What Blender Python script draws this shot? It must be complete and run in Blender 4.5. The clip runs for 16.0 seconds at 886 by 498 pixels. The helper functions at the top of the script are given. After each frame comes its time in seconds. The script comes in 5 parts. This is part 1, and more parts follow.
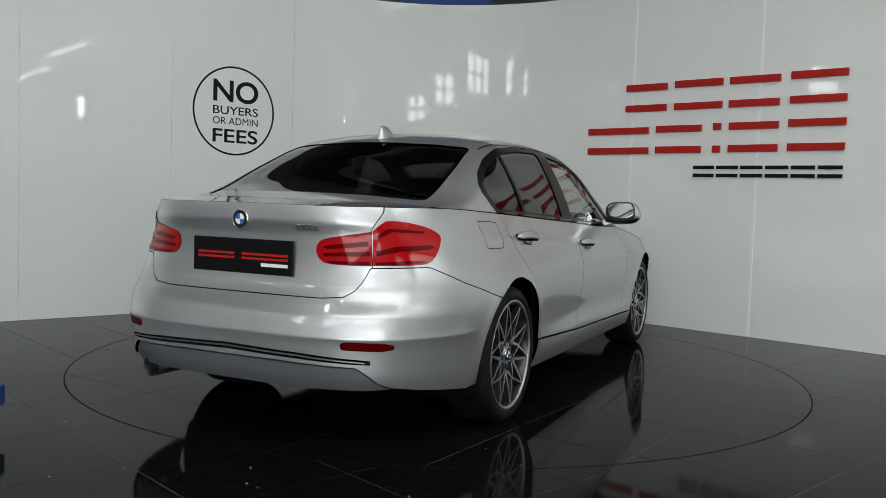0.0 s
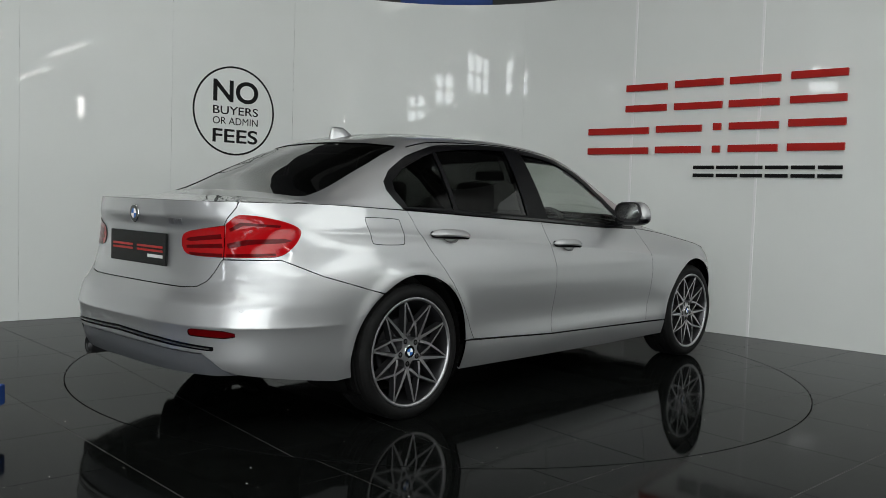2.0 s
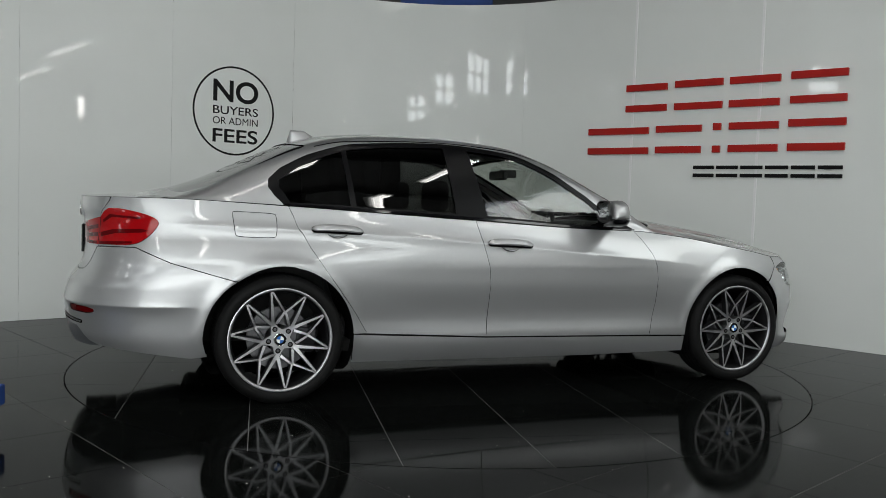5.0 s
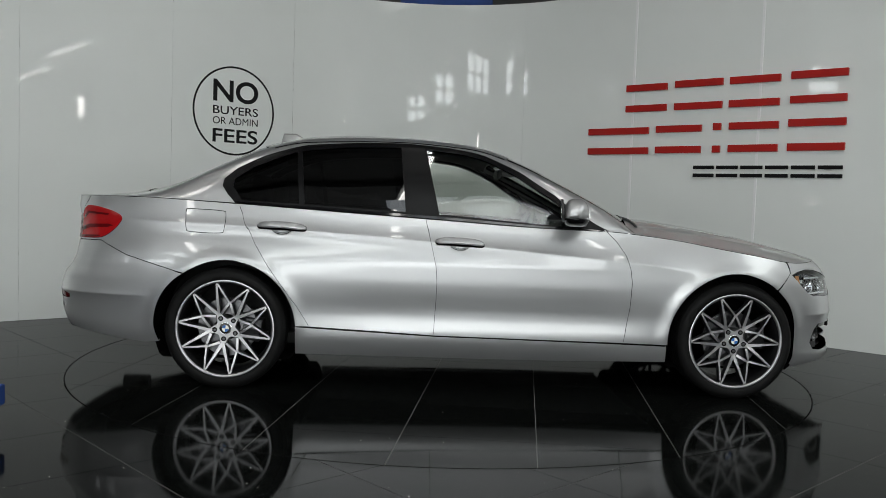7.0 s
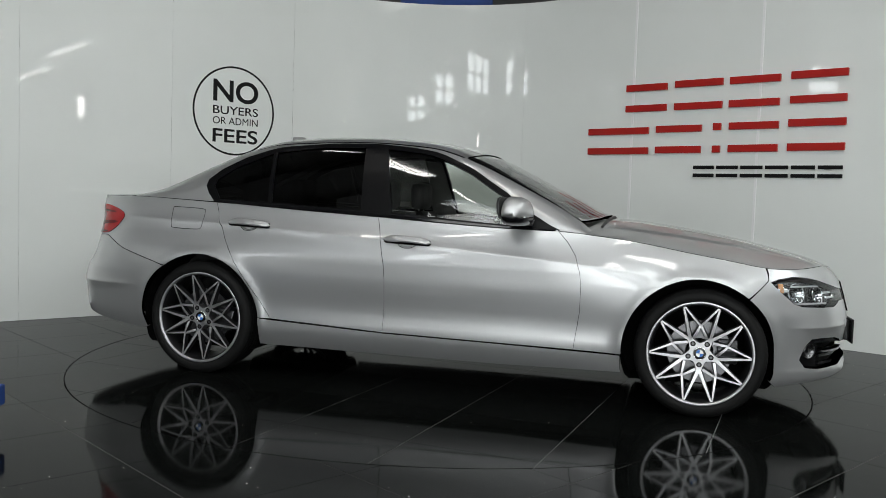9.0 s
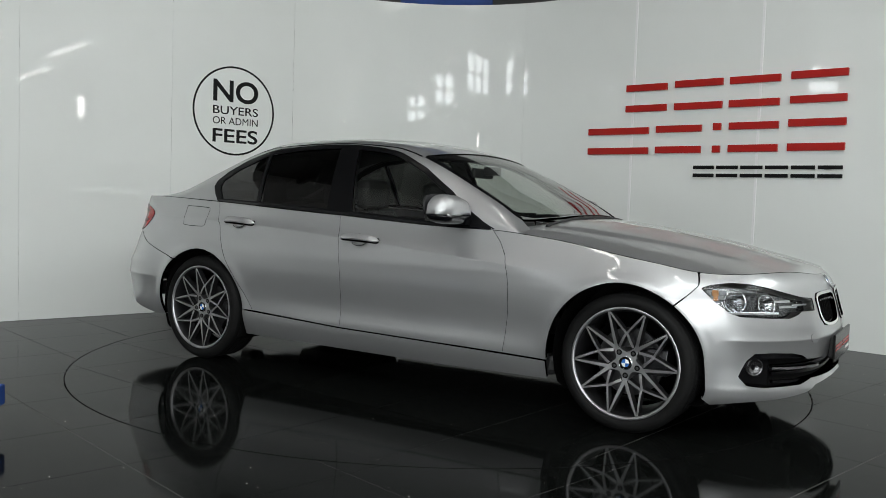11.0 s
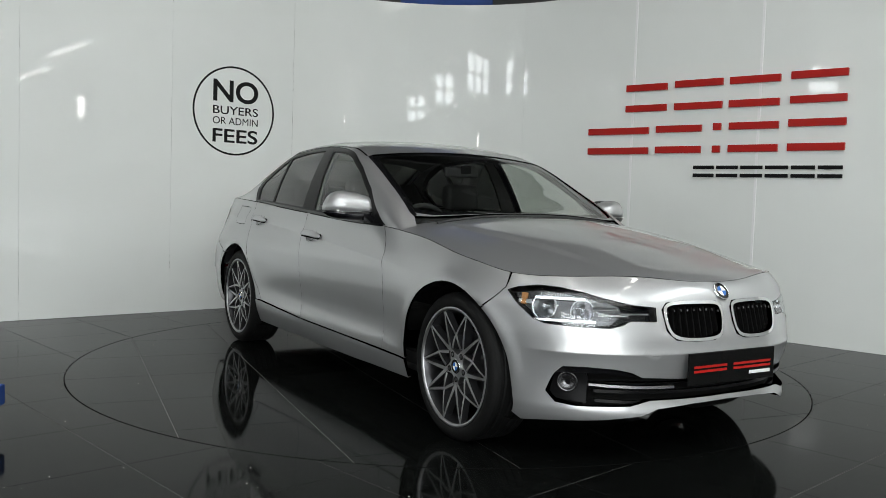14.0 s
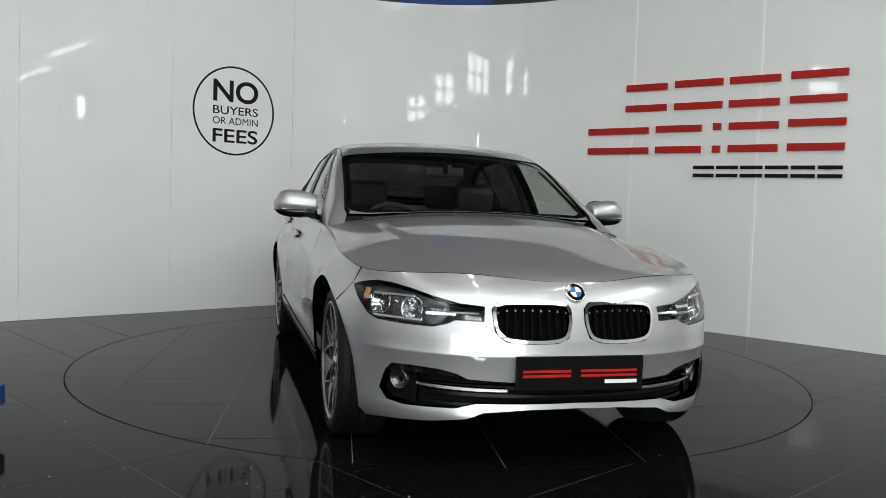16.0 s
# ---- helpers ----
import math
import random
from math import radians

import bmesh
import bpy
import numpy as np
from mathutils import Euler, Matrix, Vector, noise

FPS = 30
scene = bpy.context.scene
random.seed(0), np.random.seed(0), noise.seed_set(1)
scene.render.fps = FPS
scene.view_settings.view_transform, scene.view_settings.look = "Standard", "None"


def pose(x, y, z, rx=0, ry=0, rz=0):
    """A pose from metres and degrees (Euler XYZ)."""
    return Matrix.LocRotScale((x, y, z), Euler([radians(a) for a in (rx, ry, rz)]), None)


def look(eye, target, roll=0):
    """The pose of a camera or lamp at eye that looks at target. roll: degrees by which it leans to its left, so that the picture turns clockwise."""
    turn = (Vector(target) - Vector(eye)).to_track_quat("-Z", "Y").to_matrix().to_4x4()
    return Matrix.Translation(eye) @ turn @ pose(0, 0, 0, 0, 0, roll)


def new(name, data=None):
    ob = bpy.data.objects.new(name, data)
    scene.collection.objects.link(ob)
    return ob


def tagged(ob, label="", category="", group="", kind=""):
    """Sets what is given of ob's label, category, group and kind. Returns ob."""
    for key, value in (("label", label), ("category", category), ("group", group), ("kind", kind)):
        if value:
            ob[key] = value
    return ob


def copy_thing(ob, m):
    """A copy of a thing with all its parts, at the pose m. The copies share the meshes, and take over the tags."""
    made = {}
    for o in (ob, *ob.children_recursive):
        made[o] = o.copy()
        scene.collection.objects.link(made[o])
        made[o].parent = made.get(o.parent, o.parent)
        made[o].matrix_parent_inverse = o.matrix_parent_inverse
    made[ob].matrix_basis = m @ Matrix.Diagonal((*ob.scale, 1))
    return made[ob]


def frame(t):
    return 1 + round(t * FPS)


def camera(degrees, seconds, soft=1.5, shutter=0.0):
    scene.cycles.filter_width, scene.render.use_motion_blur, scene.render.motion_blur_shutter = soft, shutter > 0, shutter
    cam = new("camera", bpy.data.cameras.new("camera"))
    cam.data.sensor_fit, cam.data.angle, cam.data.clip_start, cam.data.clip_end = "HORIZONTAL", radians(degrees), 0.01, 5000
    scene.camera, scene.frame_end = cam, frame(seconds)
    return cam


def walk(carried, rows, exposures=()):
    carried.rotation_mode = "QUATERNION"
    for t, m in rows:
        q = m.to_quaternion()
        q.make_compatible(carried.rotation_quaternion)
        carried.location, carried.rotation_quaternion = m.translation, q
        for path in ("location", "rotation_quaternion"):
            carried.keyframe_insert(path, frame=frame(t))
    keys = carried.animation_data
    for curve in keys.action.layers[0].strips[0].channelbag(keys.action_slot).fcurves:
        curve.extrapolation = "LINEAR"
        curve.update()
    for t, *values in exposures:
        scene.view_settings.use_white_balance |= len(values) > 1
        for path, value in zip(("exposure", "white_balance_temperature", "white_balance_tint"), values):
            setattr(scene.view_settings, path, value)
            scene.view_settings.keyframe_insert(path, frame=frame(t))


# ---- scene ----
# plan of the place, in metres
LIGHT_STRIPS = [(x, y, 1.5, 10) for x in (-3.2, 0.0, 3.2) for y in (4.4, 2.0, -0.8)]
# wall lamps: place on the wall's face and the way they look
WALL_LAMPS = [(8.99, -0.54, 2.94, -90), (8.99, 3.71, 2.53, -90), (8.99, -3.06, 2.93, -90), (-6.04, -6.69, 2.87, 180)]
LOW_TUBES = [(8.2, -2.6, 4.25, 1.2), (8.3, -0.5, 4.15, 0.9), (8.3, -1.35, 3.6, 0.9)]
# windows high in the hall's walls: middle along the wall, sill, head, half width
SOUTH_WINDOWS = [(2.35, 3.25, 4.0, 1.25), (-1.2, 3.75, 4.62, 1.25), (-5.85, 4.2, 5.35, 1.75)]
WEST_WINDOWS = [(-3.6, 4.05, 5.05, 0.8), (-0.5, 3.75, 4.4, 0.5)]
# added fill panels in the roof, out of view: x, y, sizes, lamp power
ROOF_FILLS = [(0.8, -3.6, 11.0, 3.2, 415), (7.4, 1.6, 2.4, 6.4, 205)]
EXPOSURES = [(0, -0.16), (3.5, -0.32), (7, -0.38), (9, -0.05), (11.5, 0.06), (12.5, 0.06), (14.5, 0.13), (16, 0.14)]
SEAMS = [-7.52, -6.32, -5.12, -3.92, -2.70, -1.507, -0.31, 0.894, 2.077, 3.237, 4.44, 5.64, 6.84]
WALL_H = 3.03
FLOOR_OFF = (-0.05, 0.33)
TABLE_TILE = (-8.2, 0.008, 0.006)
NOTICE = (-2.11, 1.804, 0.402)
NOTICE_WORDS = [("NO", -0.21, 0.235, 0.075, 0.275, 0.022), ("BUYERS", -0.21, 0.235, -0.035, 0.04, 0.008), ("OR ADMIN", -0.21, 0.235, -0.125, -0.06, 0.0), ("FEES", -0.21, 0.235, -0.29, -0.165, 0.016)]
SIGN_Q = 2.8
SIGN_RED = [(a - 2.8, b - 2.8, c, d) for a, b, c, d in ((2.014, 2.416, 1.915, 2.16), (2.49, 2.925, 1.915, 2.17), (2.985, 3.407, 1.917, 2.17), (3.49, 3.922, 1.925, 2.18),
            (1.632, 2.254, 1.535, 1.775), (2.326, 2.753, 1.54, 1.782), (2.856, 2.925, 1.54, 1.79), (2.995, 3.41, 1.543, 1.79), (3.486, 3.925, 1.547, 1.80))]
SIGN_BLACK = [(2.692 + 0.208 * k - 2.8, 2.692 + 0.208 * k + 0.185 - 2.8, 1.332, 1.43) for k in range(6)]

CRATE = (-2.178, 3.42)

# camera: on a stand, still
EYE = look((0, 0, 1.0572), (0.0006, 10, 1.0572 - 10 * math.tan(radians(3.2536))), 1.917)
cam = camera(54.75, 16.0, 0.85)
walk(cam, [(0, EYE), (16, EYE)], EXPOSURES)

# ---- light ----
world = bpy.data.worlds.new("hall_air")
scene.world = world
world.use_nodes = True
world.node_tree.nodes["Background"].inputs[0].default_value = (0.75, 0.82, 0.9, 1)
world.node_tree.nodes["Background"].inputs[1].default_value = 0.05


def area(name, x, y, z, sx, sy, power, target, colour=(1.0, 0.985, 0.945)):
    lamp = bpy.data.lights.new(name, "AREA")
    lamp.shape, lamp.size, lamp.size_y, lamp.energy, lamp.color = "RECTANGLE", sx, sy, power, colour
    ob = new(name, lamp)
    ob.matrix_world = look((x, y, z), target)
    return ob


for lx, ly, ln, pw in LIGHT_STRIPS:
    area("tube_light", lx, ly, 6.17, 0.16, ln, pw, (lx, ly + 0.001, 0))
area("doorway_daylight", 0.0, -6.35, 1.3, 8.0, 2.5, 270, (0, 0, 1.3), (0.975, 0.99, 0.955))
# unseen overhead lamps, added to fill from above and from the right
for rx, ry, sx, sy, pw in ROOF_FILLS:
    area("rooflight_daylight", rx, ry, 6.2, sx, sy, pw, (rx, ry + 0.001, 0), (0.965, 1.0, 0.955))


# ---- materials ----
def material(name, colour, rough=0.5, metal=0.0, grain=None, bump=0.0, scale=40.0, **more):
    m = bpy.data.materials.new(name)
    m.use_nodes = True
    t = m.node_tree
    b = t.nodes["Principled BSDF"]
    b.inputs["Base Color"].default_value = (*colour, 1)
    b.inputs["Roughness"].default_value, b.inputs["Metallic"].default_value = rough, metal
    for key, value in more.items():
        b.inputs[key.replace("_", " ")].default_value = value
    if grain or bump:
        co = t.nodes.new("ShaderNodeTexCoord")
        n1, n2 = t.nodes.new("ShaderNodeTexNoise"), t.nodes.new("ShaderNodeTexNoise")
        n1.inputs["Scale"].default_value, n2.inputs["Scale"].default_value = scale, scale * 0.07
        n1.inputs["Detail"].default_value = n2.inputs["Detail"].default_value = 6
        for n in (n1, n2):
            t.links.new(co.outputs["Object"], n.inputs["Vector"])
        if grain:
            mix = t.nodes.new("ShaderNodeMath")
            mix.operation = "ADD"
            t.links.new(n1.outputs["Fac"], mix.inputs[0])
            t.links.new(n2.outputs["Fac"], mix.inputs[1])
            ramp = t.nodes.new("ShaderNodeMapRange")
            ramp.inputs[1].default_value, ramp.inputs[2].default_value = 0.7, 1.3
            ramp.inputs[3].default_value, ramp.inputs[4].default_value = 1 - grain, 1 + grain
            t.links.new(mix.outputs[0], ramp.inputs[0])
            mul = t.nodes.new("ShaderNodeVectorMath")
            mul.operation = "MULTIPLY"
            mul.inputs[0].default_value = colour
            t.links.new(ramp.outputs[0], mul.inputs[1])
            t.links.new(mul.outputs[0], b.inputs["Base Color"])
            rr = t.nodes.new("ShaderNodeMapRange")
            rr.inputs[1].default_value, rr.inputs[2].default_value = 0.3, 0.7
            rr.inputs[3].default_value, rr.inputs[4].default_value = rough * (1 - grain), min(1, rough * (1 + grain))
            t.links.new(n2.outputs["Fac"], rr.inputs[0])
            t.links.new(rr.outputs[0], b.inputs["Roughness"])
        if bump:
            bp = t.nodes.new("ShaderNodeBump")
            bp.inputs["Strength"].default_value, bp.inputs["Distance"].default_value = 1.0, bump
            t.links.new(n1.outputs["Fac"], bp.inputs["Height"])
            t.links.new(bp.outputs[0], b.inputs["Normal"])
    return m


def pane_material(name, tint, shine_least=0.06):
    """A thin sheet of glass: see-through, with gloss that grows at a slant, alike from both sides."""
    m = bpy.data.materials.new(name)
    m.use_nodes = True
    t = m.node_tree
    t.nodes.remove(t.nodes["Principled BSDF"])
    see, shine = t.nodes.new("ShaderNodeBsdfTransparent"), t.nodes.new("ShaderNodeBsdfGlossy")
    mix, slant = t.nodes.new("ShaderNodeMixShader"), t.nodes.new("ShaderNodeLayerWeight")
    slant.inputs[0].default_value = 0.5
    power, gloss = t.nodes.new("ShaderNodeMath"), t.nodes.new("ShaderNodeMath")
    power.operation, gloss.operation = "POWER", "MULTIPLY_ADD"
    power.inputs[1].default_value = 5.0
    gloss.inputs[1].default_value, gloss.inputs[2].default_value = 1 - shine_least, shine_least
    see.inputs[0].default_value = (*tint, 1)
    shine.inputs[0].default_value, shine.inputs[1].default_value = (1, 1, 1, 1), 0.01
    t.links.new(slant.outputs["Facing"], power.inputs[0])
    t.links.new(power.outputs[0], gloss.inputs[0])
    t.links.new(gloss.outputs[0], mix.inputs[0])
    t.links.new(see.outputs[0], mix.inputs[1])
    t.links.new(shine.outputs[0], mix.inputs[2])
    t.links.new(mix.outputs[0], t.nodes["Material Output"].inputs[0])
    return m


def paint_material():
    m = material("silver_paint", (0.44, 0.445, 0.45), 0.42, 0.78, Coat_Weight=1.0, Coat_Roughness=0.03)
    t = m.node_tree
    co, cells = t.nodes.new("ShaderNodeTexCoord"), t.nodes.new("ShaderNodeTexVoronoi")
    cells.inputs["Scale"].default_value = 1600
    t.links.new(co.outputs["Object"], cells.inputs["Vector"])
    bw = t.nodes.new("ShaderNodeMapRange")
    bw.inputs[3].default_value, bw.inputs[4].default_value = 0.36, 0.48
    t.links.new(cells.outputs["Color"], bw.inputs[0])
    t.links.new(bw.outputs[0], t.nodes["Principled BSDF"].inputs["Roughness"])
    return m


PAINT = paint_material()
WALL = material("gloss_wall_panel", (0.72, 0.74, 0.72), 0.022, grain=0.02, bump=0.00012, scale=2.2)
STONE = material("polished_black_tile", (0.0042, 0.0047, 0.0044), 0.065, grain=0.45, scale=14.0, Specular_IOR_Level=0.046)
GROUT = material("grout", (0.20, 0.20, 0.195), 0.8, grain=0.3, scale=60)
GAP = material("dark_gap", (0.004, 0.004, 0.004), 0.9, Specular_IOR_Level=0.05)
RED = material("red_acrylic", (0.38, 0.014, 0.011), 0.3, Specular_IOR_Level=0.2)
BLACK = material("black_vinyl", (0.005, 0.005, 0.0055), 0.4, Specular_IOR_Level=0.15)
GLOSS_BLACK = material("gloss_black_trim", (0.005, 0.005, 0.006), 0.06)
TRIM_BLACK = material("satin_black_trim", (0.004, 0.004, 0.0045), 0.28, Specular_IOR_Level=0.12)
PLATE_BLACK = material("black_plate_acrylic", (0.006, 0.006, 0.006), 0.2, Specular_IOR_Level=0.1)
PLASTIC = material("black_plastic", (0.012, 0.012, 0.013), 0.5, grain=0.2, bump=0.0002, scale=300)
RUBBER = material("tyre_rubber", (0.006, 0.006, 0.006), 0.62, grain=0.2, scale=90, Specular_IOR_Level=0.14)
LAMP_CHROME = material("lamp_chrome", (0.5, 0.5, 0.51), 0.12, 1.0)
CHROME = material("chrome", (0.82, 0.83, 0.84), 0.06, 1.0)
MACHINED = material("machined_alloy", (0.41, 0.41, 0.42), 0.40, 1.0, grain=0.06, scale=120)
GUNMETAL = material("gunmetal_alloy", (0.05, 0.05, 0.053), 0.32, 0.8)
STEEL = material("brake_steel", (0.12, 0.12, 0.125), 0.35, 1.0, grain=0.15, scale=80)
GREY_PLASTIC = material("grey_diffuser", (0.11, 0.115, 0.125), 0.38, 0.2)
LEATHER = material("dark_cloth", (0.018, 0.018, 0.019), 0.7, grain=0.2, bump=0.0004, scale=200)
LINING = material("grey_lining", (0.10, 0.10, 0.097), 0.9, grain=0.1, scale=200)
CARPET = material("black_carpet", (0.008, 0.008, 0.008), 0.95)
TINTED = pane_material("tinted_glass", (0.05, 0.052, 0.05))
CLEAR = pane_material("clear_glass", (0.74, 0.77, 0.74))
LENS = pane_material("clear_lens", (0.9, 0.92, 0.93), 0.03)
LAMP_RED = material("red_lens", (0.33, 0.003, 0.005), 0.06, Specular_IOR_Level=0.28)
LAMP_DEEP = material("deep_red_lens", (0.09, 0.001, 0.002), 0.08, Specular_IOR_Level=0.12)
LAMP_SILVER = material("lamp_reflector", (0.12, 0.12, 0.124), 0.26, 0.9)
AMBER = material("amber_lens", (0.42, 0.2, 0.08), 0.15)
BLUE = material("blue_enamel", (0.03, 0.13, 0.42), 0.2)
BLUE_SHEET = material("blue_plastic", (0.010, 0.045, 0.20), 0.6, grain=0.2, scale=12)
WHITE = material("white_enamel", (0.8, 0.8, 0.8), 0.25)
DARK_ROOF = material("roof_sheet", (0.13, 0.13, 0.13), 0.7, grain=0.25, scale=6)
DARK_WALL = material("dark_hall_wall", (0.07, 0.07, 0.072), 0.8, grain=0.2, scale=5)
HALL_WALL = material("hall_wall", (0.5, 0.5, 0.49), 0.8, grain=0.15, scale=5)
CHIP = material("pale_chip", (0.5, 0.48, 0.44), 0.6)


def glow_material(name, colour, power):
    m = material(name, (0.8, 0.8, 0.8), 0.4)
    b = m.node_tree.nodes["Principled BSDF"]
    b.inputs["Emission Color"].default_value, b.inputs["Emission Strength"].default_value = (*colour, 1), power
    return m


TUBE = glow_material("tube_glow", (1, 0.98, 0.94), 9.0)
SPOT = glow_material("spot_glow", (1, 0.98, 0.95), 22.0)
DAY = glow_material("daylight_sheet", (0.85, 0.93, 1.0), 2.2)
PANE = glow_material("window_daylight", (0.93, 0.97, 1.0), 9.0)


# ---- mesh helpers ----
def mesh_of(name, verts, faces, mats, normals=None, smooth=False, index=None):
    me = bpy.data.meshes.new(name)
    me.from_pydata([tuple(map(float, v)) for v in verts], [], [tuple(map(int, f)) for f in faces])
    for m in (mats if isinstance(mats, (list, tuple)) else [mats]):
        me.materials.append(m)
    if smooth:
        me.polygons.foreach_set("use_smooth", [True] * len(me.polygons))
    if index is not None:
        me.polygons.foreach_set("material_index", index)
    if normals is not None:
        me.normals_split_custom_set_from_vertices([tuple(map(float, n)) for n in normals])
    return me


def part(name, data, mat, parent=None, label="", smooth=False, m=None):
    """One mesh object, from a bmesh, a mesh or (verts, faces), under its thing."""
    if isinstance(data, bmesh.types.BMesh):
        me = bpy.data.meshes.new(name)
        data.to_mesh(me)
        data.free()
        me.materials.append(mat)
        if smooth:
            me.polygons.foreach_set("use_smooth", [True] * len(me.polygons))
    elif isinstance(data, tuple):
        me = mesh_of(name, data[0], data[1], mat, smooth=smooth)
    else:
        me = data
    ob = new(name, me)
    if parent:
        ob.parent = parent
    if m is not None:
        ob.matrix_local = m
    return tagged(ob, label)


def box(x0, x1, y0, y1, z0, z1, bevel=0.0, seg=2, bm=None):
    b = bmesh.new()
    bmesh.ops.create_cube(b, size=1)
    for v in b.verts:
        v.co = Vector(((x0 + x1) / 2 + v.co.x * (x1 - x0), (y0 + y1) / 2 + v.co.y * (y1 - y0), (z0 + z1) / 2 + v.co.z * (z1 - z0)))
    if bevel:
        bmesh.ops.bevel(b, geom=b.edges[:], offset=bevel, segments=seg, affect="EDGES", profile=0.5)
    return b


def lathe(profile, n=48, axis="y"):
    """A turned solid: profile of (radius, height) round the axis."""
    verts, faces, k = [], [], len(profile)
    for i in range(n):
        a = 2 * math.pi * i / n
        for r, h in profile:
            verts.append((r * math.cos(a), h, r * math.sin(a)) if axis == "y" else (r * math.cos(a), r * math.sin(a), h))
    for i in range(n):
        j = (i + 1) % n
        for q in range(k - 1):
            f = (i * k + q, i * k + q + 1, j * k + q + 1, j * k + q)
            faces.append(f if axis == "y" else f[::-1])
    return verts, faces


def prism(points, z0, z1, bevel=0.0):
    """An outline in x, y raised from z0 to z1."""
    b = bmesh.new()
    f = b.faces.new([b.verts.new((x, y, z0)) for x, y in points])
    g = bmesh.ops.extrude_face_region(b, geom=[f])
    bmesh.ops.translate(b, vec=(0, 0, z1 - z0), verts=[v for v in g["geom"] if isinstance(v, bmesh.types.BMVert)])
    bmesh.ops.recalc_face_normals(b, faces=b.faces[:])
    if bevel:
        bmesh.ops.bevel(b, geom=b.edges[:], offset=bevel, segments=2, affect="EDGES", profile=0.5)
    return b


def inside(p, poly):
    x, y = p[:, 0], p[:, 1]
    c = np.zeros(len(p), bool)
    for (x0, y0), (x1, y1) in zip(poly, np.roll(poly, -1, 0)):
        cross = ((y0 > y) != (y1 > y)) & (x < (x1 - x0) * (y - y0) / ((y1 - y0) if y1 != y0 else 1e-12) + x0)
        c ^= cross
    return c


def rounded(pts, n=2):
    p = np.array(pts, float)
    for _ in range(n):
        q = np.roll(p, -1, 0)
        p = np.stack([0.75 * p + 0.25 * q, 0.25 * p + 0.75 * q], 1).reshape(-1, 2)
    return p


def dense(p, step):
    out = []
    p = np.array(p, float)
    for a, b in zip(p, np.roll(p, -1, 0)):
        n = max(1, int(math.ceil(np.linalg.norm(b - a) / step)))
        out += [a + (b - a) * k / n for k in range(n)]
    return np.array(out)


def shrink(p, d):
    a, b = p - np.roll(p, 1, 0), np.roll(p, -1, 0) - p
    t = a / np.maximum(np.linalg.norm(a, axis=1, keepdims=True), 1e-9) + b / np.maximum(np.linalg.norm(b, axis=1, keepdims=True), 1e-9)
    n = np.stack([-t[:, 1], t[:, 0]], 1)
    n /= np.maximum(np.linalg.norm(n, axis=1, keepdims=True), 1e-9)
    q = np.roll(p, -1, 0)
    turn = np.sign((p[:, 0] * q[:, 1] - q[:, 0] * p[:, 1]).sum())
    return p + n * d * turn


